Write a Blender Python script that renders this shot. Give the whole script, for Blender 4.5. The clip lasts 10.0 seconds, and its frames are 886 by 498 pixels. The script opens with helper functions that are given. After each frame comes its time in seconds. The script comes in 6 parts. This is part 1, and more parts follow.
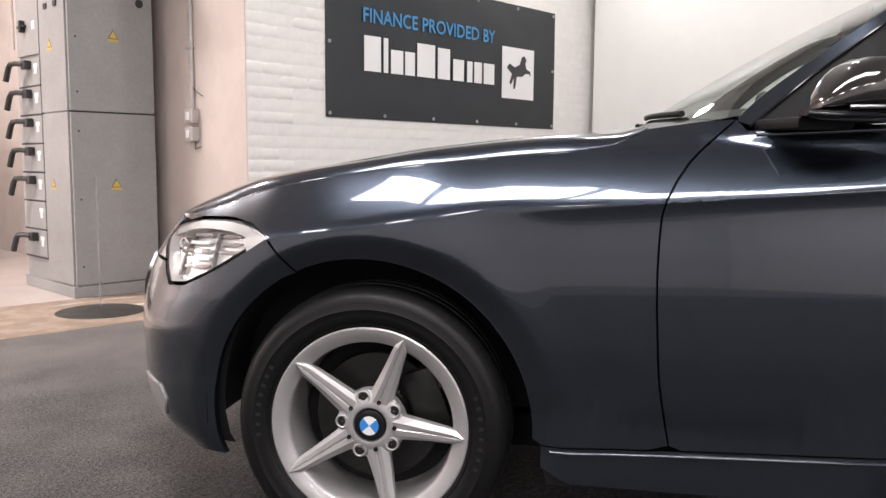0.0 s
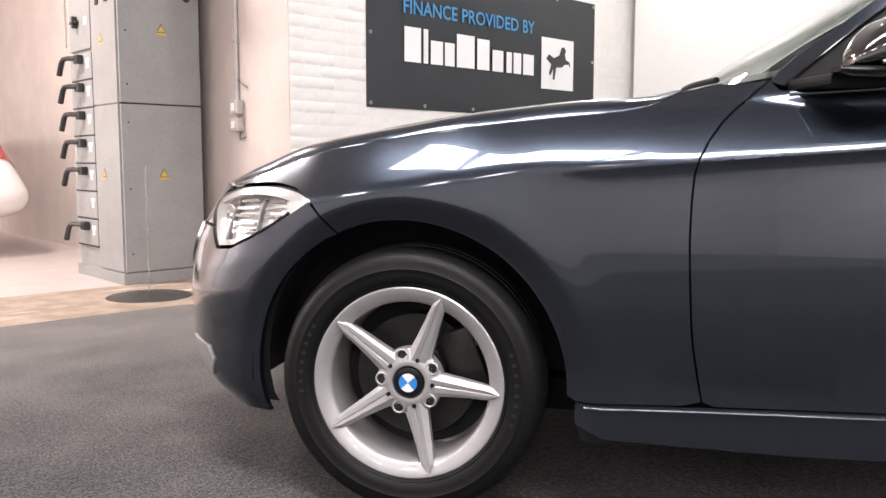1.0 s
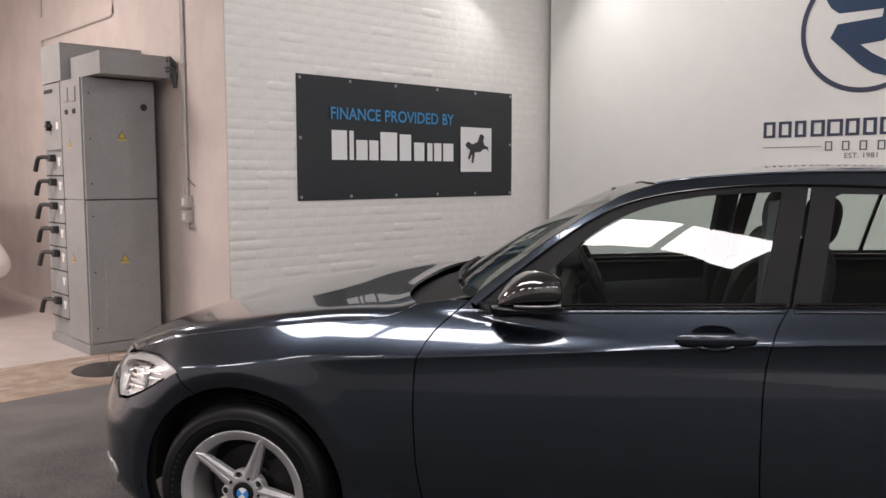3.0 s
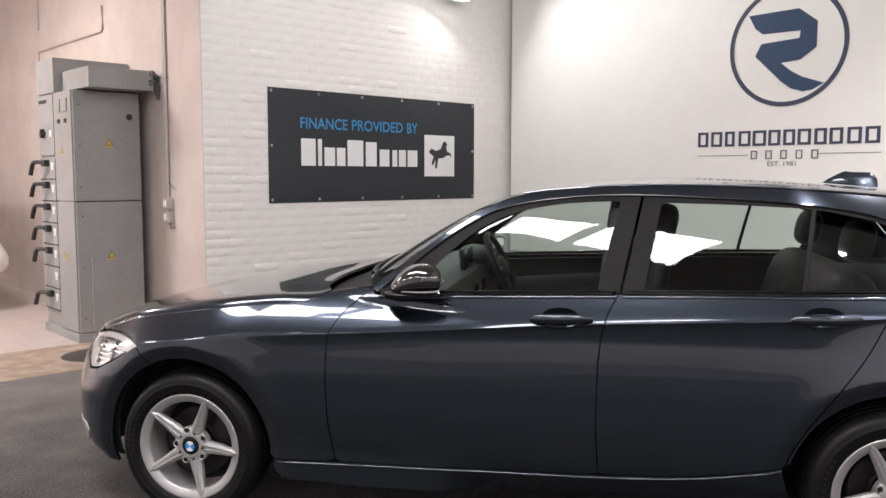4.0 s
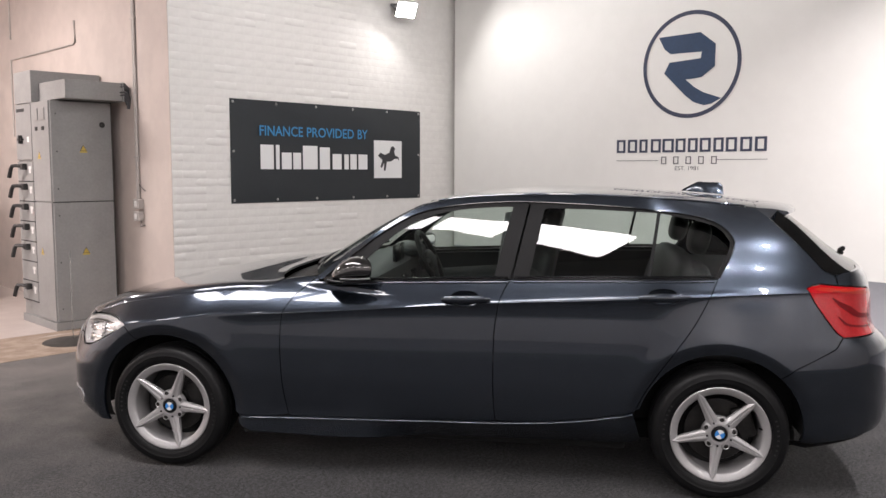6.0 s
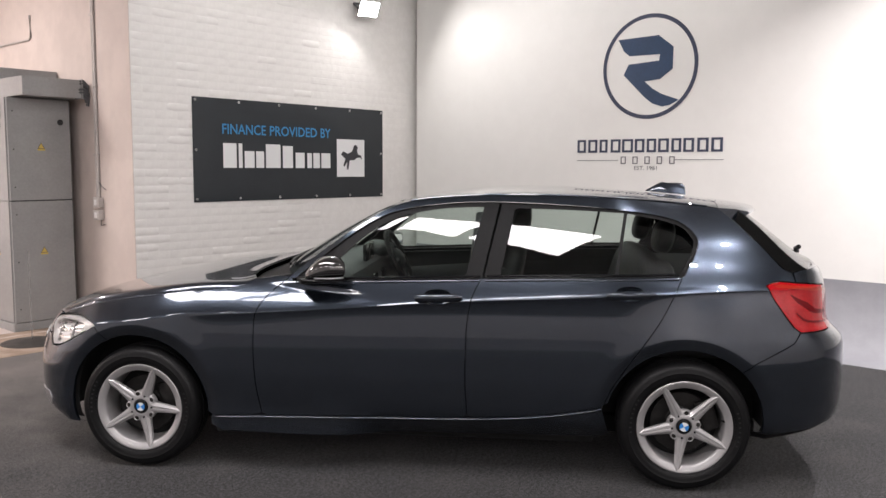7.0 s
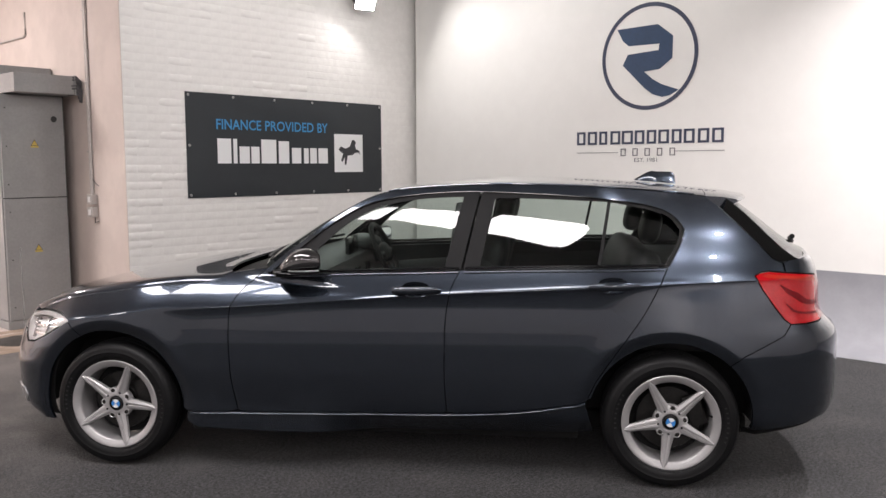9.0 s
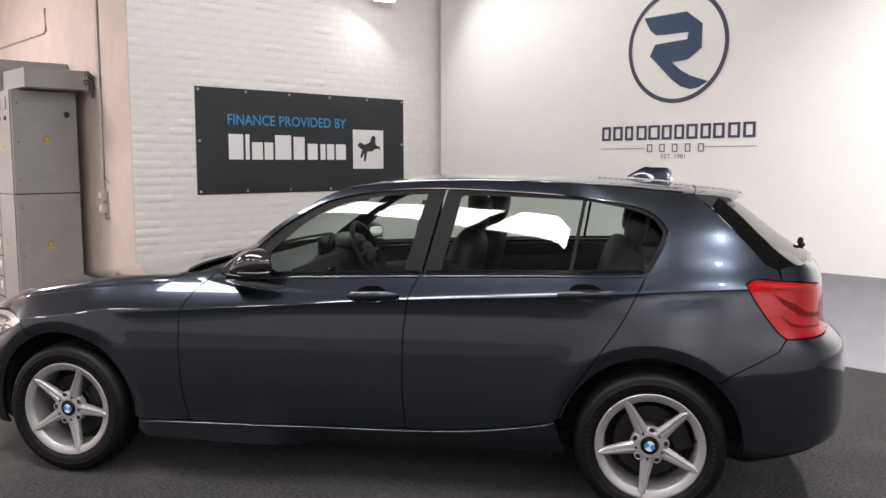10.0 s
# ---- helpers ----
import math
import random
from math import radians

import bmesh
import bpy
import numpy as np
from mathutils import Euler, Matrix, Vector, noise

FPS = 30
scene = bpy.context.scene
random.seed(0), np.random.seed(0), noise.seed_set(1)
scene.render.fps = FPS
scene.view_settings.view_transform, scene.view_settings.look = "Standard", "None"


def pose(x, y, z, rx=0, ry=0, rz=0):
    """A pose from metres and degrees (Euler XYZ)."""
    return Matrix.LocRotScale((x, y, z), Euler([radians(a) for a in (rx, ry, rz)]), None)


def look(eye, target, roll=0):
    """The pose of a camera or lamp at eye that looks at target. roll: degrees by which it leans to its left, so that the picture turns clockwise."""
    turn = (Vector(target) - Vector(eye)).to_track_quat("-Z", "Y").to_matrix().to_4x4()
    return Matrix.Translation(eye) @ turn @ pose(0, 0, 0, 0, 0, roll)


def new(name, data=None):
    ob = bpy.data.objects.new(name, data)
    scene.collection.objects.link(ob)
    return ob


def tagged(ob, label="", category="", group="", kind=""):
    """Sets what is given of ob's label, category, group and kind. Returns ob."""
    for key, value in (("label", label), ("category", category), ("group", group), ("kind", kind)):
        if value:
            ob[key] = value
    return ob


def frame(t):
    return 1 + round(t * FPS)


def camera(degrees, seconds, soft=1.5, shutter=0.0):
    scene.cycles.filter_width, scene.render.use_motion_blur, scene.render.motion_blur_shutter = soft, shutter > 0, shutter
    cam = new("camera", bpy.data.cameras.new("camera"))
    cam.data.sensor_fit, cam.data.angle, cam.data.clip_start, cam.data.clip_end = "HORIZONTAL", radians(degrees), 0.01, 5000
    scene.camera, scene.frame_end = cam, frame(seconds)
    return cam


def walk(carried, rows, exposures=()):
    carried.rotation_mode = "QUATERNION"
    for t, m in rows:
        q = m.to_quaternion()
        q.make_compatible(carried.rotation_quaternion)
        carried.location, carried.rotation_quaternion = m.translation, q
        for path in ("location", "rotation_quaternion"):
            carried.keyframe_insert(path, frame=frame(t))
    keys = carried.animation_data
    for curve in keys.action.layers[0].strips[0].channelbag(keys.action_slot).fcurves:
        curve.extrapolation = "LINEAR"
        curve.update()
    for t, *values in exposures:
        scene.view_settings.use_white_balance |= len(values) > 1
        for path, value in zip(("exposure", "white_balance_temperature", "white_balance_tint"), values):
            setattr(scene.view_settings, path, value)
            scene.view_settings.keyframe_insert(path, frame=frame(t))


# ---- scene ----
cam = camera(56.6, 10.0)
PATH = [
    (0, (-0.032, 0.226, 0.891), (1.398, 1.609, 0.683), 0.4),
    (0.5, (-0.067, 0.199, 0.795), (1.321, 1.624, 0.587), 0.3),
    (1, (-0.068, 0.177, 0.809), (1.292, 1.63, 0.603), 0.1),
    (1.5, (-0.073, 0.051, 0.989), (1.271, 1.517, 0.787), -0.1),
    (2, (-0.095, -0.209, 1.193), (1.258, 1.251, 1.007), -0.1),
    (2.5, (-0.166, -0.527, 1.341), (1.203, 0.92, 1.161), -0.1),
    (3.8, (-0.348, -1.429, 1.416), (1.018, 0.021, 1.239), -0.1),
    (4, (-0.385, -1.566, 1.433), (0.98, -0.115, 1.254), 0.1),
    (4.5, (-0.535, -1.852, 1.447), (0.831, -0.402, 1.268), 0.2),
    (5, (-0.627, -2.106, 1.453), (0.74, -0.658, 1.27), 0.1),
    (6.5, (-0.92, -2.279, 1.528), (0.554, -0.941, 1.334), 0.3),
    (7, (-0.942, -2.257, 1.527), (0.56, -0.951, 1.33), 0.3),
    (7.5, (-0.941, -2.267, 1.539), (0.563, -0.963, 1.341), 0.2),
    (8, (-0.944, -2.267, 1.538), (0.556, -0.957, 1.341), 0.2),
    (8.5, (-0.917, -2.274, 1.518), (0.574, -0.956, 1.321), 0.0),
    (9, (-0.745, -2.319, 1.483), (0.732, -0.985, 1.282), -0.2),
    (9.5, (-0.483, -2.422, 1.477), (0.951, -1.043, 1.276), -0.2),
    (10, (-0.204, -2.429, 1.466), (1.166, -0.986, 1.261), -0.1),
]
EXPOSURES = [(0.0, 0.92), (0.5, 1.18), (1.0, 1.26), (1.3, 1.12), (2.0, 0.38), (2.6, 0.08), (3.8, 0.58), (5.2, 0.57), (6.5, 0.48), (10.0, 0.50)]
walk(cam, [(t, look(eye, target, roll)) for t, eye, target, roll in PATH], EXPOSURES)

# ---- light ----
world = bpy.data.worlds.new("world")
world.use_nodes = True
world.node_tree.nodes["Background"].inputs[0].default_value = (0.9, 0.9, 1.0, 1)
world.node_tree.nodes["Background"].inputs[1].default_value = 0.02
scene.world = world

# ---- materials ----
def material(name, colour, rough=0.6, metal=0.0, coat=0.0, spots=0.0, scale=20.0, bump=0.0, bump_scale=200.0, second=None, emit=0.0, coat_rough=0.03, spec=0.5):
    """A procedural surface: base colour broken up at two scales, roughness that wanders, fine relief."""
    m = bpy.data.materials.new(name)
    m.use_nodes = True
    t = m.node_tree
    b = t.nodes["Principled BSDF"]
    b.inputs["Roughness"].default_value, b.inputs["Metallic"].default_value = rough, metal
    b.inputs["Coat Weight"].default_value, b.inputs["Coat Roughness"].default_value, b.inputs["Coat IOR"].default_value = coat, coat_rough, 1.65
    b.inputs["Specular IOR Level"].default_value = spec
    b.inputs["Base Color"].default_value = (*colour, 1)
    if emit:
        b.inputs["Emission Color"].default_value = (*colour, 1)
        b.inputs["Emission Strength"].default_value = emit
    if spots or bump:
        co = t.nodes.new("ShaderNodeTexCoord")
    if spots:
        n1, n2 = t.nodes.new("ShaderNodeTexNoise"), t.nodes.new("ShaderNodeTexNoise")
        n1.inputs["Scale"].default_value, n2.inputs["Scale"].default_value = scale, scale * 9
        n1.inputs["Detail"].default_value = n2.inputs["Detail"].default_value = 4
        for n in (n1, n2):
            t.links.new(co.outputs["Object"], n.inputs["Vector"])
        add = t.nodes.new("ShaderNodeMath")
        t.links.new(n1.outputs["Fac"], add.inputs[0])
        t.links.new(n2.outputs["Fac"], add.inputs[1])
        ramp = t.nodes.new("ShaderNodeMapRange")
        ramp.inputs["From Min"].default_value, ramp.inputs["From Max"].default_value = 0.7, 1.3
        t.links.new(add.outputs[0], ramp.inputs["Value"])
        mix = t.nodes.new("ShaderNodeMix")
        mix.data_type = "RGBA"
        dark = second or tuple(c * (1 - spots) for c in colour)
        light = colour if second else tuple(min(1, c * (1 + 0.5 * spots)) for c in colour)
        mix.inputs["A"].default_value, mix.inputs["B"].default_value = (*dark, 1), (*light, 1)
        t.links.new(ramp.outputs[0], mix.inputs["Factor"])
        t.links.new(mix.outputs["Result"], b.inputs["Base Color"])
        rr = t.nodes.new("ShaderNodeMapRange")
        rr.inputs["To Min"].default_value, rr.inputs["To Max"].default_value = min(1, rough + 0.1), max(0, rough - 0.08)
        t.links.new(n1.outputs["Fac"], rr.inputs["Value"])
        t.links.new(rr.outputs[0], b.inputs["Roughness"])
    if bump:
        nb = t.nodes.new("ShaderNodeTexNoise")
        nb.inputs["Scale"].default_value, nb.inputs["Detail"].default_value = bump_scale, 5
        t.links.new(co.outputs["Object"], nb.inputs["Vector"])
        bp = t.nodes.new("ShaderNodeBump")
        bp.inputs["Strength"].default_value, bp.inputs["Distance"].default_value = bump, 0.01
        t.links.new(nb.outputs["Fac"], bp.inputs["Height"])
        t.links.new(bp.outputs[0], b.inputs["Normal"])
    return m


def glass(name, tint, face=0.075):
    """Thin pane: tinted see-through with a mirror-like face, the same from both sides."""
    m = bpy.data.materials.new(name)
    m.use_nodes = True
    t = m.node_tree
    t.nodes.remove(t.nodes["Principled BSDF"])
    tr, gl, lw, pw, mr, mx = (t.nodes.new(k) for k in ("ShaderNodeBsdfTransparent", "ShaderNodeBsdfGlossy", "ShaderNodeLayerWeight", "ShaderNodeMath", "ShaderNodeMapRange", "ShaderNodeMixShader"))
    tr.inputs[0].default_value = (*tint, 1)
    gl.inputs["Roughness"].default_value = 0.0
    lw.inputs["Blend"].default_value = 0.5
    pw.operation = "POWER"
    pw.inputs[1].default_value = 5.0
    mr.inputs["To Min"].default_value = face
    t.links.new(lw.outputs["Facing"], pw.inputs[0])
    t.links.new(pw.outputs[0], mr.inputs["Value"])
    t.links.new(mr.outputs[0], mx.inputs[0])
    t.links.new(tr.outputs[0], mx.inputs[1])
    t.links.new(gl.outputs[0], mx.inputs[2])
    t.links.new(mx.outputs[0], t.nodes["Material Output"].inputs[0])
    return m


PAINT = material("car paint", (0.035, 0.045, 0.062), 0.24, 0.85, 1.0, 0.12, 900)
BLACK = material("black plastic", (0.007, 0.007, 0.0075), 0.5, spec=0.18, bump=0.1, bump_scale=600)
GLOSSBLACK = material("gloss black trim", (0.008, 0.008, 0.009), 0.13)
SHELL = material("underbody black", (0.006, 0.006, 0.006), 0.8)
RUBBERMARK = material("raised rubber", (0.012, 0.012, 0.012), 0.45)
RUBBER = material("tyre rubber", (0.007, 0.007, 0.0075), 0.42, spec=0.22, spots=0.25, scale=30, bump=0.1, bump_scale=300)
ALLOY = material("silver alloy paint", (0.44, 0.43, 0.43), 0.38, 0.5, 0.5, 0.05, 40)
STEEL = material("brake steel", (0.055, 0.053, 0.052), 0.45, 0.9, spots=0.3, scale=30)
MIRRORCAP = material("polished mirror cap", (0.085, 0.082, 0.082), 0.12, 0.9, 1.0)
BLADEBLACK = material("black glass edge", (0.004, 0.004, 0.004), 0.07, spec=0.3)
CHROME = material("chrome", (0.85, 0.85, 0.86), 0.06, 1.0)
PANE = glass("window glass", (0.80, 0.87, 0.84))
SCREEN = glass("windscreen glass", (0.78, 0.86, 0.82))
PRIVACY = glass("tinted rear glass", (0.30, 0.33, 0.32))
LENS = glass("lamp lens", (0.95, 0.95, 0.95), 0.04)
RED = material("red lamp plastic", (0.40, 0.004, 0.008), 0.08, 0.0, 0.6, spots=0.25, scale=14, spec=0.4)
DARKRED = material("dark red lamp inlay", (0.15, 0.003, 0.006), 0.10, 0.0, 0.0, spec=0.3)
AMBER = material("amber lamp inlay", (0.40, 0.022, 0.012), 0.15, 0.0, 0.7, spec=0.2)
LEATHER = material("black seat leather", (0.007, 0.007, 0.0073), 0.5, spec=0.25, spots=0.2, scale=12, bump=0.2, bump_scale=250)
TRIM = material("interior trim", (0.030, 0.032, 0.033), 0.55, spec=0.4, bump=0.15, bump_scale=400)
LAMPSILVER = material("lamp silver", (0.56, 0.555, 0.55), 0.30, 0.45, 0.2)
LAMPBOWL = material("lamp reflector", (0.72, 0.71, 0.70), 0.3, 0.6)
SATIN = material("satin grille trim", (0.30, 0.30, 0.30), 0.35, 1.0)
LAMPGREY = material("lamp grey", (0.16, 0.16, 0.16), 0.3, 0.4)
BOLT = material("dark wheel bolt", (0.03, 0.028, 0.026), 0.5, 0.6)
BLUE = material("roundel blue", (0.03, 0.22, 0.62), 0.3, coat=1.0)
WHITE = material("roundel white", (0.8, 0.8, 0.8), 0.3, coat=1.0)

# ---- the room ----
def material_two(name, a, b, scale, rough, bump, bump_scale, detail=6, lo=0.42, hi=0.60, blotch=0.05):
    """Two colours broken by noise at two scales, for floors and walls."""
    m = bpy.data.materials.new(name)
    m.use_nodes = True
    t = m.node_tree
    p = t.nodes["Principled BSDF"]
    p.inputs["Roughness"].default_value = rough
    co = t.nodes.new("ShaderNodeTexCoord")
    n = t.nodes.new("ShaderNodeTexNoise")
    n.inputs["Scale"].default_value, n.inputs["Detail"].default_value, n.inputs["Roughness"].default_value = scale, detail, 0.65
    t.links.new(co.outputs["Object"], n.inputs["Vector"])
    big = t.nodes.new("ShaderNodeTexNoise")
    big.inputs["Scale"].default_value, big.inputs["Detail"].default_value = max(0.4, scale / 40), 3
    t.links.new(co.outputs["Object"], big.inputs["Vector"])
    mr = t.nodes.new("ShaderNodeMapRange")
    mr.inputs["From Min"].default_value, mr.inputs["From Max"].default_value = lo, hi
    t.links.new(n.outputs["Fac"], mr.inputs["Value"])
    mix = t.nodes.new("ShaderNodeMix")
    mix.data_type = "RGBA"
    mix.inputs["A"].default_value, mix.inputs["B"].default_value = (*a, 1), (*b, 1)
    t.links.new(mr.outputs[0], mix.inputs["Factor"])
    hs = t.nodes.new("ShaderNodeHueSaturation")
    mr2 = t.nodes.new("ShaderNodeMapRange")
    mr2.inputs["From Min"].default_value, mr2.inputs["From Max"].default_value = 0.3, 0.7
    mr2.inputs["To Min"].default_value, mr2.inputs["To Max"].default_value = 1 - blotch, 1 + 0.8 * blotch
    t.links.new(big.outputs["Fac"], mr2.inputs["Value"])
    t.links.new(mr2.outputs[0], hs.inputs["Value"])
    t.links.new(mix.outputs["Result"], hs.inputs["Color"])
    t.links.new(hs.outputs[0], p.inputs["Base Color"])
    nb = t.nodes.new("ShaderNodeTexNoise")
    nb.inputs["Scale"].default_value, nb.inputs["Detail"].default_value = bump_scale, 4
    t.links.new(co.outputs["Object"], nb.inputs["Vector"])
    bp = t.nodes.new("ShaderNodeBump")
    bp.inputs["Strength"].default_value, bp.inputs["Distance"].default_value = bump, 0.01
    t.links.new(nb.outputs["Fac"], bp.inputs["Height"])
    t.links.new(bp.outputs[0], p.inputs["Normal"])
    return m


CARPET = material_two("charcoal carpet", (0.004, 0.004, 0.0045), (0.053, 0.0525, 0.0565), 60, 0.95, 0.9, 140, detail=9, lo=0.475, hi=0.585)


def paled(m):
    """Paler brown-grey towards the corridor's threshold and in loose patches; a soft fabric sheen."""
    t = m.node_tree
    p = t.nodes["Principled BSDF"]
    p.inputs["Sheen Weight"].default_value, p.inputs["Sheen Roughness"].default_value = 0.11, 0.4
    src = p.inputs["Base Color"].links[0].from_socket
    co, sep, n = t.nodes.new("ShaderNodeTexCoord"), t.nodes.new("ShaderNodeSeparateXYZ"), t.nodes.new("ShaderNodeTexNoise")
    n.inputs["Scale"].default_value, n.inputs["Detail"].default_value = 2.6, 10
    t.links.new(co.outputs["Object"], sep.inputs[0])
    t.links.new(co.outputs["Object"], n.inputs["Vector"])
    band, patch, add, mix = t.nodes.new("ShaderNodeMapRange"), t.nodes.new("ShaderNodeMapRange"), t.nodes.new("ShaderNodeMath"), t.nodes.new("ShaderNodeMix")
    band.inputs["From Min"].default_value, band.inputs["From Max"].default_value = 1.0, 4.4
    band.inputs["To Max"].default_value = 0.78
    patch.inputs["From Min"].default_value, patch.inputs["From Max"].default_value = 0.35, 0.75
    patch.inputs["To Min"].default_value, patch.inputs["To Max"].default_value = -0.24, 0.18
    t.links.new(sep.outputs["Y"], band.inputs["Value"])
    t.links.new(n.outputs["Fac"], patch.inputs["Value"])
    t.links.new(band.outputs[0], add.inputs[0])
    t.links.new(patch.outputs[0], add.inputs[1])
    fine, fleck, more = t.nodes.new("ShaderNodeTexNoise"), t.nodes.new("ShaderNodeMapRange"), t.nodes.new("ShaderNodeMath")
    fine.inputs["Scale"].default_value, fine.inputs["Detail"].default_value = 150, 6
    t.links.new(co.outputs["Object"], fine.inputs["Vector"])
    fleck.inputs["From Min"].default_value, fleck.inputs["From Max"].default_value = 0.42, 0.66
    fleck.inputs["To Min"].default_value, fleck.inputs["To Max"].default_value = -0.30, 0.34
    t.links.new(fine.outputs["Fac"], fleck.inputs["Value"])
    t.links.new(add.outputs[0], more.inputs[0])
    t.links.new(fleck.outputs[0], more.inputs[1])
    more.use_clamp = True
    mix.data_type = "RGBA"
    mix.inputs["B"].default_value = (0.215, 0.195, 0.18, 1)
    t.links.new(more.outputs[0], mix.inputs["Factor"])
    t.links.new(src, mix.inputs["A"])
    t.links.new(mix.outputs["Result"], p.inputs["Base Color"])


paled(CARPET)


def patched(m, colour, scale, lo, hi):
    """Worn patches of another colour with ragged edges."""
    t = m.node_tree
    p = t.nodes["Principled BSDF"]
    src = p.inputs["Base Color"].links[0].from_socket
    co, n, mr, mix = t.nodes.new("ShaderNodeTexCoord"), t.nodes.new("ShaderNodeTexNoise"), t.nodes.new("ShaderNodeMapRange"), t.nodes.new("ShaderNodeMix")
    st = t.nodes.new("ShaderNodeMapping")
    st.inputs["Scale"].default_value = (0.6, 2.0, 1.0)
    n.inputs["Scale"].default_value, n.inputs["Detail"].default_value, n.inputs["Roughness"].default_value = scale, 9, 0.62
    t.links.new(co.outputs["Object"], st.inputs[0])
    t.links.new(st.outputs[0], n.inputs["Vector"])
    mr.inputs["From Min"].default_value, mr.inputs["From Max"].default_value = lo, hi
    mix.data_type = "RGBA"
    mix.inputs["B"].default_value = (*colour, 1)
    t.links.new(n.outputs["Fac"], mr.inputs["Value"])
    t.links.new(mr.outputs[0], mix.inputs["Factor"])
    t.links.new(src, mix.inputs["A"])
    t.links.new(mix.outputs["Result"], p.inputs["Base Color"])


CONCRETE = material_two("pale painted concrete", (0.49, 0.43, 0.405), (0.54, 0.48, 0.45), 5, 0.3, 0.04, 60, blotch=0.06)
SIDEFLOOR = material_two("grey painted concrete", (0.09, 0.088, 0.085), (0.14, 0.135, 0.13), 9, 0.4, 0.05, 60)
THRESHOLD = material_two("worn brown threshold", (0.27, 0.205, 0.155), (0.38, 0.30, 0.24), 7, 0.6, 0.2, 40)
patched(THRESHOLD, (0.62, 0.56, 0.51), 1.6, 0.55, 0.62)
PLASTER = material_two("cream plaster paint", (0.56, 0.495, 0.46), (0.61, 0.54, 0.50), 3, 0.6, 0.02, 30)
WALLPAINT = material_two("white wall paint", (0.80, 0.79, 0.76), (0.815, 0.805, 0.775), 5, 0.42, 0.02, 60, blotch=0.01)
BRICKPAINT = material_two("white painted brick", (0.79, 0.77, 0.74), (0.83, 0.81, 0.78), 14, 0.42, 0.10, 22, blotch=0.02)
GREYPAINT = material_two("grey cove paint", (0.26, 0.26, 0.28), (0.285, 0.285, 0.305), 5, 0.4, 0.02, 60, blotch=0.02)
WESTWALL = material_two("grey far wall paint", (0.54, 0.53, 0.53), (0.60, 0.58, 0.58), 3, 0.6, 0.05, 40)
DARKWALL = material_two("far wall paint", (0.70, 0.68, 0.67), (0.76, 0.74, 0.73), 3, 0.6, 0.05, 40)
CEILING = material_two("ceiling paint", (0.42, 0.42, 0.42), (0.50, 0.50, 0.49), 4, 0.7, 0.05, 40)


def slab(name, lo, hi, mat, kind="structure", label="", category="", bevel=0.0):
    bm = bmesh.new()
    r = bmesh.ops.create_cube(bm, size=1)
    for v in r["verts"]:
        v.co = [lo[i] + (v.co[i] + 0.5) * (hi[i] - lo[i]) for i in range(3)]
    if bevel:
        bmesh.ops.bevel(bm, geom=bm.edges[:], offset=bevel, segments=2, affect="EDGES")
    me = bpy.data.meshes.new(name)
    bm.to_mesh(me)
    bm.free()
    me.materials.append(mat)
    o = new(name, me)
    return tagged(o, label, category, kind=kind)


XW, YN, XE, TOP = 2.772, 4.60, 6.37, 4.00          # reveal wall, brick wall, logo wall, ceiling
slab("floor_side", (-7, -8, -0.1), (-3.2, YN, 0.0), SIDEFLOOR, label="grey painted concrete floor beside the carpet", category="floor")
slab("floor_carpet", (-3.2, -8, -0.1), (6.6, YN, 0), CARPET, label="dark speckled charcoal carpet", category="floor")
slab("floor_threshold", (-7, YN, -0.1), (XW, 5.58, 0.002), THRESHOLD, label="worn brown threshold strip between carpet and concrete", category="floor")
slab("floor_corridor", (-7, 5.58, -0.1), (XW, 12.5, 0), CONCRETE, label="pale painted concrete corridor floor", category="floor")
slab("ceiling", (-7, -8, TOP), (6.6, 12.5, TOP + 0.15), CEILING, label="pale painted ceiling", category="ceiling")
slab("wall_reveal", (XW, YN + 0.012, 0), (XW + 0.3, 12.5, TOP), PLASTER, label="cream plastered wall behind the switch cabinet", category="wall")
slab("wall_east", (XE, -8, 0.3), (XE + 0.15, 4.53, TOP), WALLPAINT, label="smooth white showroom wall with a company emblem", category="wall")
slab("wall_south", (-7, -8.2, 0), (6.6, -8, TOP), DARKWALL, label="plain far showroom wall", category="wall")
slab("wall_west", (-7.2, -8.2, 0), (-7, 12.5, TOP), WESTWALL, label="plain far showroom wall", category="wall")
slab("wall_back", (-7.2, 12.5, 0), (XW + 0.3, 12.7, TOP), PLASTER, label="cream end wall of the corridor", category="wall")

# grey cove between the carpet and the logo wall
bm = bmesh.new()
rows = []
for i in range(17):
    q = radians(90 * i / 16)
    x, z = XE - 0.002 - 0.44 * (1 - math.sin(q)), 0.61 * (1 - math.cos(q))
    rows.append([bm.verts.new((x, y, z + 0.003)) for y in (-8, 4.53)])
for a, b in zip(rows, rows[1:]):
    bm.faces.new((a[0], a[1], b[1], b[0]))
me = bpy.data.meshes.new("cove")
bm.to_mesh(me)
bm.free()
for p in me.polygons:
    p.use_smooth = True
me.materials.append(GREYPAINT)
tagged(new("cove_trim", me), "grey painted curved cove at the foot of the wall", "cove", kind="structure")

# brick wall: a mortar bed, bricks follow at the end
slab("wall_north", (XW + 0.004, YN + 0.0019, 0), (6.6, YN + 0.011, TOP), BRICKPAINT, label="white painted brick wall behind the banner", category="wall")
slab("wall_north_core", (XW + 0.301, YN + 0.012, 0), (6.6, YN + 0.24, TOP), BRICKPAINT, label="core of the painted brick wall", category="wall")

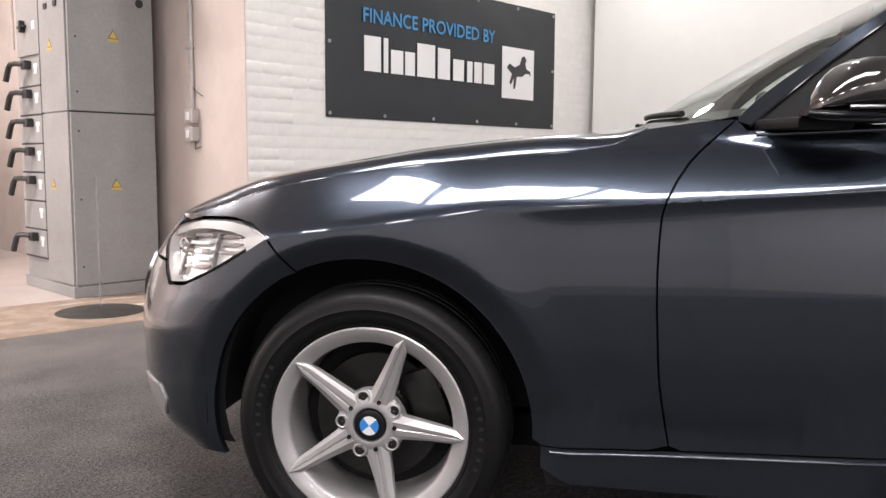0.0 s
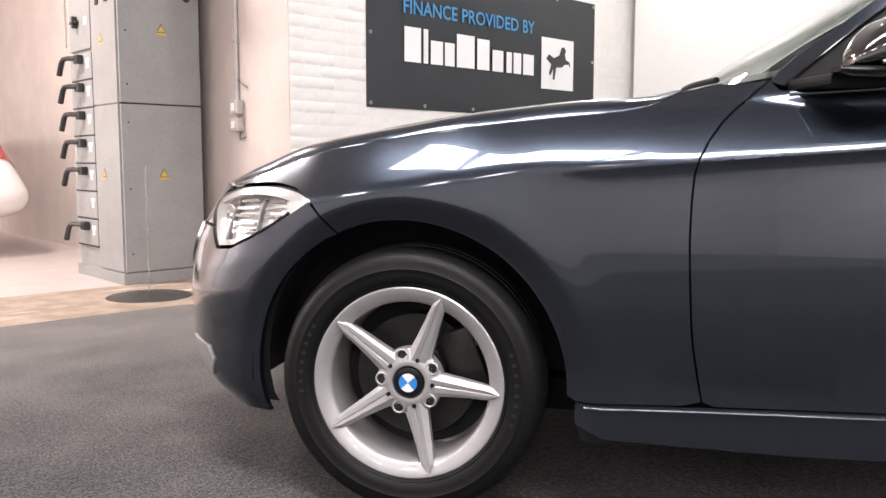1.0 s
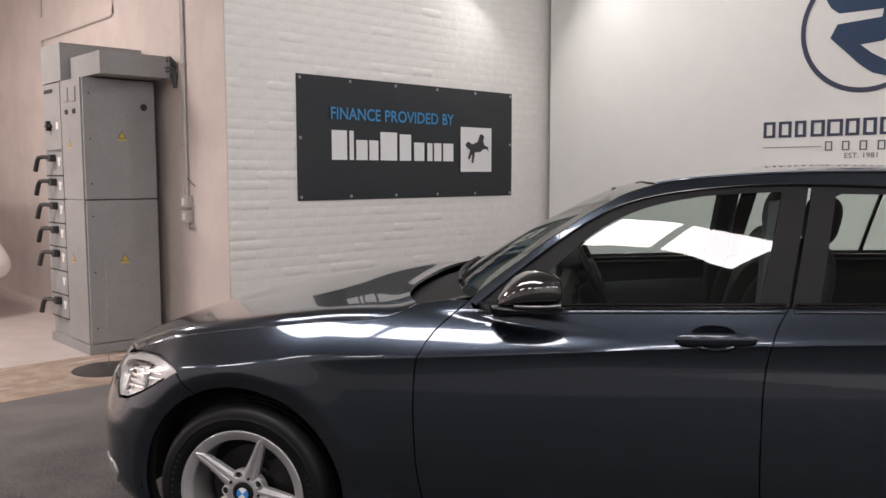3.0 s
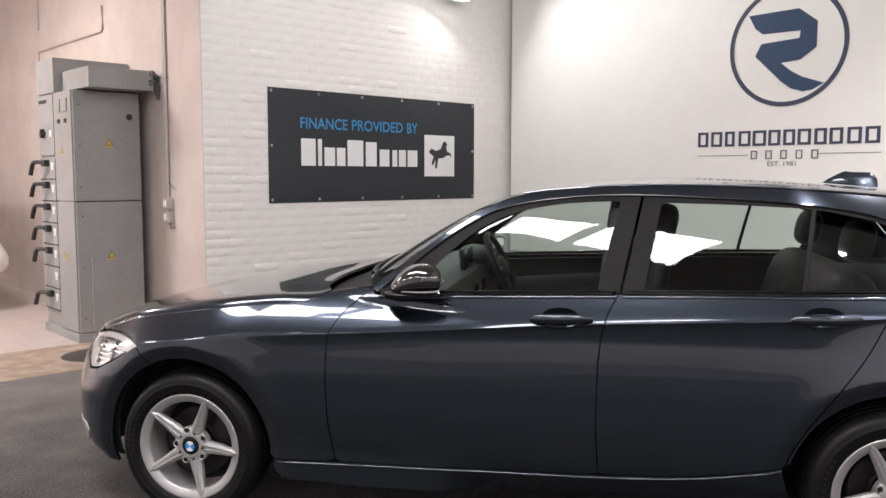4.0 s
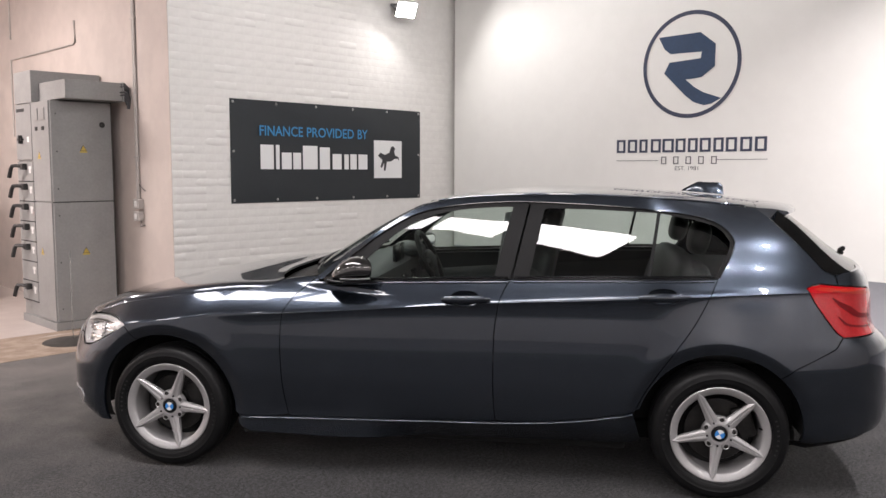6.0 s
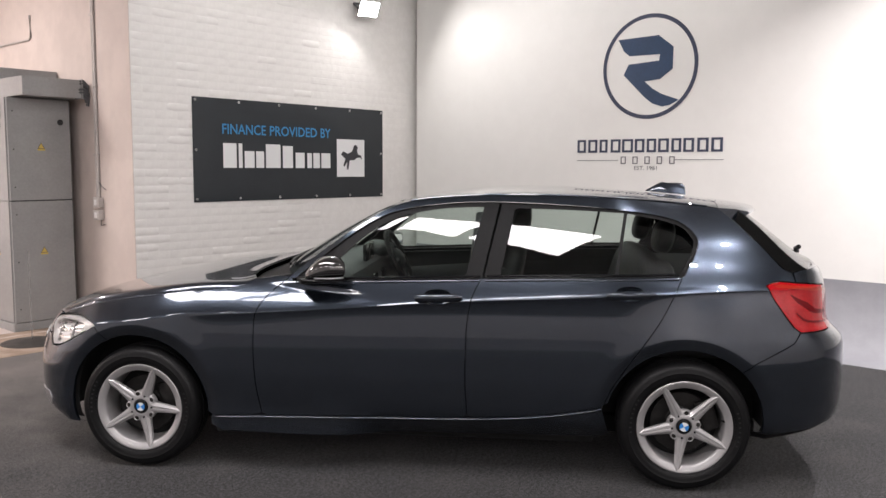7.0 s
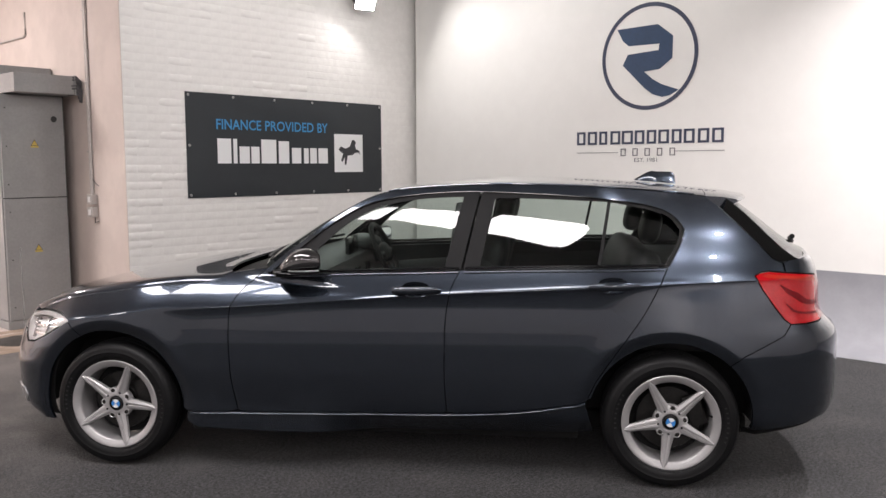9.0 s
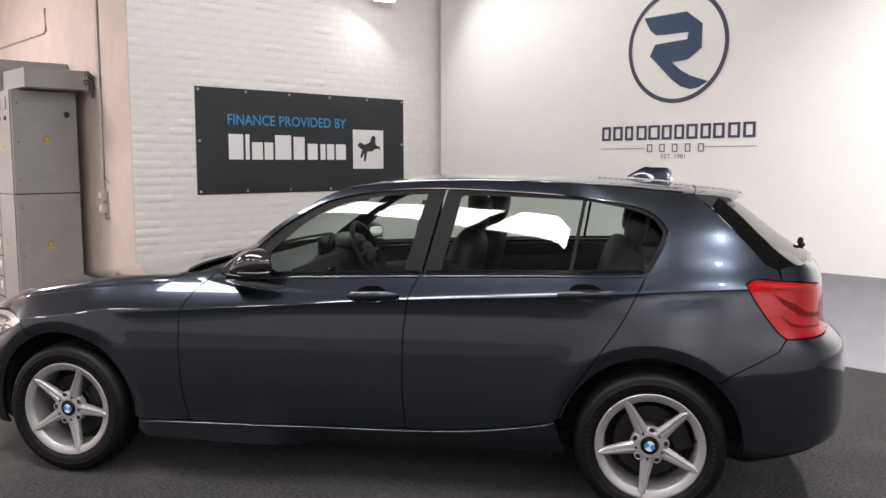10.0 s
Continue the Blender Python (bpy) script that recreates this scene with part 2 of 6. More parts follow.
# ceiling light panels
LAMPGLOW = material("lamp diffuser", (1.0, 0.945, 0.955), 0.4, emit=14.5)
WARMFILL = material("warm fill diffuser", (1.0, 0.885, 0.855), 0.4, emit=50.0)
FILLGLOW = material("fill panel diffuser", (1.0, 0.94, 0.945), 0.4, emit=17.0)
LAMPFRAME = material("lamp frame", (0.75, 0.75, 0.75), 0.4)


def ceiling_light(x, y, sx, sy, z=TOP - 0.12, glow=LAMPGLOW):
    e = tagged(new("ceiling_light"), "white rectangular ceiling light panel out of view, switched on", "ceiling light", "ceiling lights")
    e.location = (x, y, z)
    bm = bmesh.new()
    for lo, hi in (((-sx / 2, -sy / 2, 0), (-sx / 2 + 0.02, sy / 2, 0.06)), ((sx / 2 - 0.02, -sy / 2, 0), (sx / 2, sy / 2, 0.06)), ((-sx / 2, -sy / 2, 0), (sx / 2, -sy / 2 + 0.02, 0.06)), ((-sx / 2, sy / 2 - 0.02, 0), (sx / 2, sy / 2, 0.06)), ((-sx / 2, -sy / 2, 0.05), (sx / 2, sy / 2, 0.12))):
        r = bmesh.ops.create_cube(bm, size=1)
        for v in r["verts"]:
            v.co = [lo[i] + (v.co[i] + 0.5) * (hi[i] - lo[i]) for i in range(3)]
    me = bpy.data.meshes.new("frame")
    bm.to_mesh(me)
    bm.free()
    me.materials.append(LAMPFRAME)
    new("frame", me).parent = e
    me = bpy.data.meshes.new("diffuser")
    me.from_pydata([(-sx / 2 + 0.02, -sy / 2 + 0.02, 0.01), (sx / 2 - 0.02, -sy / 2 + 0.02, 0.01), (sx / 2 - 0.02, sy / 2 - 0.02, 0.01), (-sx / 2 + 0.02, sy / 2 - 0.02, 0.01)], [], [(0, 3, 2, 1)])
    me.materials.append(glow)
    new("diffuser", me).parent = e
    return e


for k in range(4):
    ceiling_light(-0.24, -1.525 + 1.15 * k, 0.72, 1.05)
# assumed warm panels out of view, added to brighten the corridor wall and cabinet
for x, y in ((0.5, 6.6), (-5.5, 9.4), (-5.5, 10.8), (-4.3, 10.1)):
    ceiling_light(x, y, 0.72, 1.05, glow=WARMFILL)
# unseen panels along the west and south sides, added as fill light
for k in range(5):
    ceiling_light(-5.0, -5.6 + 2.6 * k, 0.72, 1.05, glow=FILLGLOW)
for k in range(3):
    ceiling_light(-1.4 + 2.2 * k, -6.9, 1.05, 0.72, glow=FILLGLOW)
for x, y in ((-4.4, -7.0),):
    ceiling_light(x, y, 1.05, 0.72, glow=FILLGLOW)

# floodlights: one on the brick wall, the rest hung from the ceiling out of view
HOUSING = material("grey cast housing", (0.16, 0.16, 0.165), 0.45, 0.4, bump=0.1, bump_scale=200)
FLOODGLOW = material("flood lamp face", (1.0, 0.98, 0.95), 0.3, emit=60.0)


def floodlight(at, aim, watts, fix, label="grey wall-mounted floodlight, switched on", width=0.17, height=0.12, spread=175):
    e = tagged(new("floodlight"), label, "floodlight", "floodlights")
    e.matrix_world = look(at, aim)
    bm = bmesh.new()
    r = bmesh.ops.create_cube(bm, size=1)
    for v in r["verts"]:
        back = v.co.z > 0
        v.co = Vector((v.co.x * width * (0.75 if back else 1.0), v.co.y * height * (0.75 if back else 1.0), 0.0 + (v.co.z + 0.5) * 0.07))
    bmesh.ops.bevel(bm, geom=bm.edges[:], offset=0.006, segments=2, affect="EDGES")
    me = bpy.data.meshes.new("housing")
    bm.to_mesh(me)
    bm.free()
    me.materials.append(HOUSING)
    new("housing", me).parent = e
    me = bpy.data.meshes.new("lamp_face")
    a, b = width / 2 - 0.014, height / 2 - 0.014
    me.from_pydata([(-a, -b, -0.004), (a, -b, -0.004), (a, b, -0.004), (-a, b, -0.004)], [], [(3, 2, 1, 0)])
    me.materials.append(FLOODGLOW)
    new("lamp_face", me).parent = e
    bm = bmesh.new()
    for lo, hi in (((-width / 2 - 0.012, -0.012, 0.02), (-width / 2 - 0.006, 0.012, 0.13)), ((width / 2 + 0.006, -0.012, 0.02), (width / 2 + 0.012, 0.012, 0.13)), ((-width / 2 - 0.012, -0.012, 0.125), (width / 2 + 0.012, 0.012, 0.13))):
        r = bmesh.ops.create_cube(bm, size=1)
        for v in r["verts"]:
            v.co = [lo[i] + (v.co[i] + 0.5) * (hi[i] - lo[i]) for i in range(3)]
    me = bpy.data.meshes.new("bracket")
    bm.to_mesh(me)
    bm.free()
    me.materials.append(HOUSING)
    new("bracket", me).parent = e
    a, b = Vector(at), Vector(fix)
    inv = e.matrix_world.inverted()
    side_ = Vector((0.012, 0, 0)) if abs((b - a).z) > 0.05 else Vector((0, 0, 0.012))
    bm = bmesh.new()
    up = (b - a).normalized()
    s2 = up.cross(side_).normalized() * 0.012
    a = a + up * 0.02
    rows_ = [[bm.verts.new(inv @ (p + c)) for c in (side_ + s2, side_ - s2, -side_ - s2, -side_ + s2)] for p in (a, b)]
    for i in range(4):
        j = (i + 1) % 4
        bm.faces.new((rows_[0][i], rows_[0][j], rows_[1][j], rows_[1][i]))
    me = bpy.data.meshes.new("stem")
    bm.to_mesh(me)
    bm.free()
    me.materials.append(HOUSING)
    new("stem", me).parent = e
    if watts:
        d = bpy.data.lights.new("flood_beam", "AREA")
        d.shape, d.size, d.size_y, d.energy, d.color, d.spread = "RECTANGLE", width - 0.03, height - 0.03, watts, (1.0, 0.945, 0.955), radians(spread)
        o = new("flood_beam", d)
        o.matrix_world = look(at, aim) @ pose(0, 0, -0.012)
    return e


floodlight((5.48, 4.42, 3.25), (5.24, 3.60, 2.73), 10, (5.48, YN, 3.28), width=0.25, height=0.19)
# first five: unseen fill added for walls and carpet; last two glint in the paint
for fx, fy, ax, ay, az, fw in ((5.10, 2.75, 6.59, 1.47, 2.40, 4), (5.10, 1.00, 6.37, 1.00, 2.3, 2), (5.0, -1.40, 5.4, -1.6, 0.4, 84), (3.40, 2.60, 3.4, 4.6, 1.6, 9), (4.90, 2.60, 4.9, 4.6, 1.6, 6), (2.38, -2.25, 3.2, -0.6, 0.6, 20), (1.50, -2.95, 2.4, -0.6, 0.6, 20)):
    spot = 0.6 if fy < -2 else 1.0
    floodlight((fx, fy, 3.78), (ax, ay, az), fw, (fx, fy, TOP), "grey ceiling-hung floodlight out of view, switched on", 0.17 * spot, 0.12 * spot, 130 if fw > 50 else 175)
# ---- the car's outer skin ----
# Car space: x from the front wheel's hub to the tail, y from the near flank inwards, z up.
YC = 0.84                                    # centre plane of the car


def smooth(a, b, x):
    s = min(1.0, max(0.0, (x - a) / (b - a)))
    return s * s * (3 - 2 * s)


def knots(pairs):
    """A smooth monotone curve through a few (x, y) pairs."""
    xs, ys = [p[0] for p in pairs], [p[1] for p in pairs]
    n = len(xs)
    d = [(ys[i + 1] - ys[i]) / (xs[i + 1] - xs[i]) for i in range(n - 1)]
    m = [d[0]] + [0.0 if d[i - 1] * d[i] <= 0 else 2 * d[i - 1] * d[i] / (d[i - 1] + d[i]) for i in range(1, n - 1)] + [d[-1]]

    def f(x):
        if x <= xs[0]:
            return ys[0] + m[0] * (x - xs[0])
        if x >= xs[-1]:
            return ys[-1] + m[-1] * (x - xs[-1])
        i = max(k for k in range(n - 1) if xs[k] <= x)
        h = xs[i + 1] - xs[i]
        s = (x - xs[i]) / h
        return ((1 + 2 * s) * (1 - s) ** 2 * ys[i] + s * (1 - s) ** 2 * h * m[i] + s * s * (3 - 2 * s) * ys[i + 1] + s * s * (s - 1) * h * m[i + 1])
    return f


# The outline in plan: a flank that runs true, a rounded nose and a rounded tail.
PLAN = [(-0.775, 0.84), (-0.767, 0.66), (-0.738, 0.46), (-0.680, 0.28), (-0.590, 0.135), (-0.470, 0.040), (-0.320, -0.011),
        (-0.12, -0.0325), (0.03, -0.0415), (0.15, -0.0437), (0.6, -0.038), (1.3, -0.034), (2.1, -0.037), (2.6, -0.0435), (2.9, -0.036), (3.12, -0.012),
        (3.28, 0.035), (3.395, 0.11), (3.470, 0.22), (3.515, 0.38), (3.543, 0.60), (3.555, 0.84)]
_len = [0.0]
for _a, _b in zip(PLAN, PLAN[1:]):
    _len.append(_len[-1] + math.hypot(_b[0] - _a[0], _b[1] - _a[1]))
_off = PLAN[9][0] - _len[9]                  # u equals x along the flank
U0, U1 = _off, _len[-1] + _off


def _natural(ts, vs):
    """Natural cubic spline, for the plan's y."""
    n = len(ts)
    a = np.zeros((n, n))
    r = np.zeros(n)
    a[0, 0] = a[-1, -1] = 1
    for i in range(1, n - 1):
        h0, h1 = ts[i] - ts[i - 1], ts[i + 1] - ts[i]
        a[i, i - 1:i + 2] = h0, 2 * (h0 + h1), h1
        r[i] = 6 * ((vs[i + 1] - vs[i]) / h1 - (vs[i] - vs[i - 1]) / h0)
    m = np.linalg.solve(a, r)

    def f(t):
        i = min(n - 2, max(0, int(np.searchsorted(ts, t)) - 1))
        h = ts[i + 1] - ts[i]
        p, q = ts[i + 1] - t, t - ts[i]
        return float((m[i] * p ** 3 + m[i + 1] * q ** 3) / (6 * h) + (vs[i] / h - m[i] * h / 6) * p + (vs[i + 1] / h - m[i + 1] * h / 6) * q)
    return f


_ts = [s + _off for s in _len]
_px, _py = _natural(_ts, [p[0] for p in PLAN]), _natural(_ts, [p[1] for p in PLAN])

crease = knots([(-0.800, 0.700), (-0.300, 0.745), (0.104, 0.788), (0.613, 0.817), (0.969, 0.842), (1.524, 0.886), (2.317, 0.930), (2.661, 0.950), (3.061, 0.971), (3.800, 0.982)])
low = knots([(0.10, 0.240), (0.18, 0.145), (0.24, 0.082), (0.29, 0.035), (0.31, 0.023), (0.34, 0.016), (0.42, 0.006), (0.52, 0.0), (0.62, 0.001), (0.70, 0.005), (0.78, 0.011), (0.84, 0.016), (1.1, 0.02)])
shoulder = knots([(0.0, 0.006), (0.007, 0.0108), (0.02, 0.0165), (0.06, 0.0325), (0.10, 0.0490), (0.13, 0.0615), (0.2, 0.0896), (0.3, 0.1316), (0.38, 0.169), (0.44, 0.2028), (0.49, 0.239), (0.53, 0.279), (0.56, 0.324)])
nose_back = knots([(0.10, 0.20), (0.20, 0.15), (0.25, 0.07), (0.31, 0.022), (0.38, 0.004), (0.46, 0.0), (0.55, 0.004), (0.62, 0.022), (0.68, 0.05), (0.74, 0.085), (0.80, 0.14), (1.0, 0.3)])
tail_back = knots([(0.10, 0.25), (0.24, 0.12), (0.29, 0.060), (0.34, 0.022), (0.40, 0.005), (0.47, 0.0), (0.66, 0.0), (0.72, 0.012), (0.76, 0.05), (0.80, 0.085), (0.84, 0.098), (0.92, 0.100), (0.99, 0.108), (1.04, 0.125), (1.08, 0.17), (1.12, 0.26), (1.4, 0.6)])


haunch_top = knots([(0.0, 0.0), (0.1, 0.047), (0.2, 0.105), (0.3, 0.185), (0.36, 0.245), (0.40, 0.30), (0.44, 0.37)])


wing_slope = knots([(-0.9, 0.44), (-0.4, 0.46), (-0.2, 0.49), (0.0, 0.515), (0.12, 0.505), (0.25, 0.455), (0.45, 0.430), (0.65, 0.545), (1.5, 0.545)])
wing_curve = knots([(-0.9, 1.3), (-0.2, 1.3), (0.12, 1.3), (0.25, 2.0), (0.42, 2.2), (0.65, 0.6), (1.5, 0.6)])
wing_roll = knots([(-0.9, 0.0), (0.42, 0.0), (0.65, 6.5), (1.5, 6.5)])
wing_break = knots([(-0.8, 0.650), (-0.4, 0.700), (-0.2, 0.724), (0.0, 0.749), (0.20, 0.776), (0.40, 0.800), (0.613, 0.817), (0.969, 0.842), (1.400, 0.876)])


def inset(u, z):
    """How far the skin lies inside the outline in plan."""
    zc = crease(u)
    t = z - zc
    base = low(z)
    sharp = smooth(0.20, 0.46, u)
    edge = 0.013 * sharp
    if t <= 0:
        d = base - edge * math.exp(t / 0.024)
    else:
        d = low(zc) - edge + shoulder(t) - 0.006
    # the front wing: an upper shell that rolls over towards the bonnet meets the flank and the flare
    g = 1 - smooth(0.885, 0.96, z)
    w = 1 - smooth(0.60 + 0.40 * g, 1.05 + 0.30 * g, u)
    if w > 0:
        v = z - wing_break(u) + 0.004
        crest = -0.012 * (1 - smooth(0.08, 0.30, u))
        upper = crest + wing_slope(u) * v + ((wing_curve(u) + wing_roll(u) * v) * v * v if v > 0 else 0.0)
        flank = min(base, low(zc)) - edge * math.exp(min(0.0, t) / 0.024) + crest * smooth(0.58, 0.72, z)
        k = 0.008
        h = max(0.0, min(1.0, 0.5 + 0.5 * (upper - flank) / k))
        d = d * (1 - w) + (flank + (upper - flank) * h + k * h * (1 - h)) * w
        d += 0.032 * smooth(0.06, 0.42, -u) * smooth(0.58, 0.76, z)
    # the rear haunch swells over the wheel and rolls inwards
    r = smooth(2.30, 2.78, u)
    if r > 0:
        top = 0.974
        g = max(0.0, min(z, top) - 0.62)
        k = low(min(z, 0.62)) - 0.015 * smooth(0.40, 0.66, z) + 0.10 * g + 0.25 * g * g
        k -= 0.006 * math.exp(-abs(z - zc) / 0.012)
        if z > top:
            k += haunch_top(z - top)
        d = d * (1 - r) + k * r
    d += 0.035 * (1 - smooth(0.8, 1.5, u)) * smooth(0.70, 1.5, z)
    # shelf of the front bumper below the lamp
    f = 1 - smooth(-0.42, -0.22, u)
    if f > 0:
        d += f * 0.14 * max(0.0, z - (0.585 + 0.22 * (u + 0.40)))
    d -= 0.028 * smooth(0.35, 0.60, -u) * (1 - smooth(0.49, 0.60, z)) * smooth(0.20, 0.27, z)
    # wheel arch flares with a crisp outer edge
    for cx in (-0.006, 2.682):
        q = math.hypot(u - cx, z - 0.312)
        d -= (0.002 if cx else 0.002) * math.exp(-((q - 0.43) / 0.05) ** 2) * (1 - smooth(0.70, 0.85, z))
        if q < 0.430:
            g = 0.430 - q
            d += 0.42 * min(0.050, g * g / 0.028 if g < 0.014 else g - 0.007)
    return d


def plan(u):
    e = 1e-3
    x, y = _px(u), _py(u)
    tx, ty = _px(u + e) - _px(u - e), _py(u + e) - _py(u - e)
    k = math.hypot(tx, ty)
    return x, y, ty / k, -tx / k             # place and outward normal


def skin(u, z, deep=0.0):
    x, y, nx, ny = plan(u)
    ax = abs(nx) ** 1.5
    d = inset(u, z) * (1 - ax) + deep
    d += (nose_back(z) if nx < 0 else tail_back(z)) * ax
    return Vector((x - nx * d, y - ny * d, z))


def skin_normal(u, z, side=0):
    e = 2e-3
    zc = crease(u)
    z0, z1 = z - e, z + e
    if abs(z - zc) < 2.5e-3 and 0.5 < u < 3.2:   # keep the crease crisp
        z0, z1 = (z + 1e-3, z + 5e-3) if z >= zc else (z - 5e-3, z - 1e-3)
    a = skin(u + e, z) - skin(u - e, z)
    b = skin(u, z1) - skin(u, z0)
    n = a.cross(b)
    return n.normalized()
# ---- the car ----
CAR = tagged(new("car"), "dark grey five-door hatchback car parked on black showroom carpet", "car")
CAR.matrix_world = pose(1.131, 1.573, 0, 0, 0, -55.1)
CAR.empty_display_size = 0.2


def link(name, me, parent, mat, label="", smoothly=True):
    me.materials.clear()
    me.materials.append(mat)
    if smoothly:
        for p in me.polygons:
            p.use_smooth = True
    o = new(name, me)
    o.parent = parent
    if label:
        tagged(o, label)
    return o


def part(name, bm, mat, parent, label="", smoothly=True):
    me = bpy.data.meshes.new(name)
    bmesh.ops.recalc_face_normals(bm, faces=bm.faces[:])
    bm.to_mesh(me)
    bm.free()
    o = link(name, me, parent, mat, label, smoothly)
    if smoothly:
        me.set_sharp_from_angle(angle=radians(38))
    return o


def curve(pts, step=0.03):
    """A smooth line through the points."""
    out = []
    n = len(pts)
    for i in range(n - 1):
        p0, p1, p2, p3 = pts[max(0, i - 1)], pts[i], pts[i + 1], pts[min(n - 1, i + 2)]
        k = max(1, int(math.dist(p1, p2) / step))
        for j in range(k):
            s = j / k
            out.append(tuple(0.5 * (2 * b + (c - a) * s + (2 * a - 5 * b + 4 * c - d) * s * s + (3 * b - a - 3 * c + d) * s ** 3) for a, b, c, d in zip(p0, p1, p2, p3)))
    out.append(tuple(pts[-1]))
    return out


def arc(cx, cz, r, a0, a1, n=28):
    return [(cx + r * math.cos(radians(a0 + (a1 - a0) * i / n)), cz + r * math.sin(radians(a0 + (a1 - a0) * i / n))) for i in range(n + 1)]


def dense(pts, step=0.035):
    out = []
    for a, b in zip(pts, pts[1:] + pts[:1]):
        k = max(1, int(math.dist(a, b) / step))
        out += [(a[0] + (b[0] - a[0]) * i / k, a[1] + (b[1] - a[1]) * i / k) for i in range(k) if math.dist(a, b) > 1e-5]
    return out


def shrink(pts, g):
    area = sum(a[0] * b[1] - b[0] * a[1] for a, b in zip(pts, pts[1:] + pts[:1]))
    sg = 1 if area > 0 else -1
    out = []
    n = len(pts)
    for i in range(n):
        a, p, b = pts[i - 1], pts[i], pts[(i + 1) % n]
        e0, e1 = Vector((p[0] - a[0], p[1] - a[1])).normalized(), Vector((b[0] - p[0], b[1] - p[1])).normalized()
        nrm = Vector((-(e0.y + e1.y), e0.x + e1.x))
        if nrm.length < 1e-6:
            nrm = Vector((-e0.y, e0.x))
        nrm.normalize()
        out.append((p[0] + sg * g * nrm.x, p[1] + sg * g * nrm.y))
    return out


def panel(name, outline, mat, parent, holes=(), gap=0.0022, deep=0.0, lip=0.014, label="", both=True, bowl=None, du=0.032, dv=0.028):
    """A piece of the skin inside an outline given along and up the flank, with turned-in edges."""
    loops = [shrink(dense(outline), gap)] + [shrink(dense(h, 0.02), -gap) for h in holes]
    bm = bmesh.new()
    edges = []
    for lp in loops:
        vs = [bm.verts.new((u, z - crease(u), 0)) for u, z in lp]
        edges += [bm.edges.new((a, b)) for a, b in zip(vs, vs[1:] + vs[:1])]
    bmesh.ops.triangle_fill(bm, use_beauty=True, use_dissolve=False, edges=edges, normal=(0, 0, 1))
    us, vs_ = [v.co.x for v in bm.verts], [v.co.y for v in bm.verts]
    cuts = [((u0, 0, 0), (1, 0, 0)) for u0 in np.arange(math.ceil(min(us) / du) * du, max(us), du)]
    lines = sorted({round(k * dv, 4) for k in range(-40, 40)} | {0.0, -0.004, 0.008, -0.012})
    cuts += [((0, v0, 0), (0, 1, 0)) for v0 in lines if min(vs_) < v0 < max(vs_)]
    for co, no in cuts:
        bmesh.ops.bisect_plane(bm, geom=bm.verts[:] + bm.edges[:] + bm.faces[:], dist=1e-5, plane_co=co, plane_no=no)
    bm.verts.ensure_lookup_table()
    flat = [(v.co.x, v.co.y + crease(v.co.x)) for v in bm.verts]
    bm.verts.index_update()
    edge_pairs = [(e.verts[0].index, e.verts[1].index) for e in bm.edges if len(e.link_faces) == 1]
    faces = [[v.index for v in f.verts] for f in bm.faces]
    bm.free()
    sink = (lambda u, z: deep) if bowl is None else (lambda u, z: deep + bowl(u, z))
    co = [skin(u, z, sink(u, z)) for u, z in flat]
    nor = [skin_normal(u, z) for u, z in flat]
    if bowl is not None:
        nor = [Vector((0, 0, 0)) for _ in flat]
    n0 = len(co)
    ring = {}
    for a, b in edge_pairs:
        for i in (a, b):
            if i not in ring:
                u, z = flat[i]
                ring[i] = len(co)
                co += [skin(u, z, sink(u, z)), skin(u, z, sink(u, z) + lip)]
                nor += [Vector((0, 0, 0))] * 2
    # outward winding
    def face_out(f, want):
        a, b, c = co[f[0]], co[f[1]], co[f[2]]
        return f if (b - a).cross(c - a).dot(want) >= 0 else f[::-1]
    faces = [face_out(f, skin_normal(*flat[f[0]])) for f in faces]
    if lip:
        faces += [[ring[a], ring[b], ring[b] + 1, ring[a] + 1] for a, b in edge_pairs]
    made = []
    for far in ((False, True) if both else (False,)):
        me = bpy.data.meshes.new(name)
        c2 = [Vector((v.x, 2 * YC - v.y, v.z)) for v in co] if far else co
        f2 = [f[::-1] for f in faces] if far else faces
        me.from_pydata(c2, [], f2)
        for p in me.polygons:
            p.use_smooth = True
        me.materials.append(mat)
        me.update()
        n2 = [Vector((v.x, -v.y, v.z)) for v in nor] if far else nor
        me.normals_split_custom_set_from_vertices(n2)
        o = new(name, me)
        pa = parent[1 if far else 0] if isinstance(parent, list) else parent
        o.parent = pa
        if label:
            tagged(o, label)
        made.append(o)
    return made


def loft(name, edge, bow, crown, mat, parent, power=2.2, nt=24, drop=0.0, label="", thick=0.0, span=(-1, 1), rise=None, lip=13):
    """A cross-curved sheet between a line on the near side and its mirror image."""
    bm = bmesh.new()
    rows = []
    for k, (x, y, z) in enumerate(edge):
        s = k / (len(edge) - 1)
        row = []
        for j in range(nt + 1):
            t = span[0] + (span[1] - span[0]) * j / nt
            t = math.sin(t * math.pi / 2) if rise else math.copysign(abs(t) ** 0.85, t)
            w = 1 - abs(t) ** power
            row.append(bm.verts.new((x - bow(s) * w, YC + (YC - y) * t, z + crown(s) * w + (rise(s) * (1 - abs(t) ** lip) if rise else 0.0) - drop)))
        rows.append(row)
    for a, b in zip(rows, rows[1:]):
        for i in range(nt):
            bm.faces.new((a[i], a[i + 1], b[i + 1], b[i]))
    if thick:
        g = bmesh.ops.extrude_face_region(bm, geom=bm.faces[:])
        for v in g["geom"]:
            if isinstance(v, bmesh.types.BMVert):
                v.co.z -= thick
    return part(name, bm, mat, parent, label)


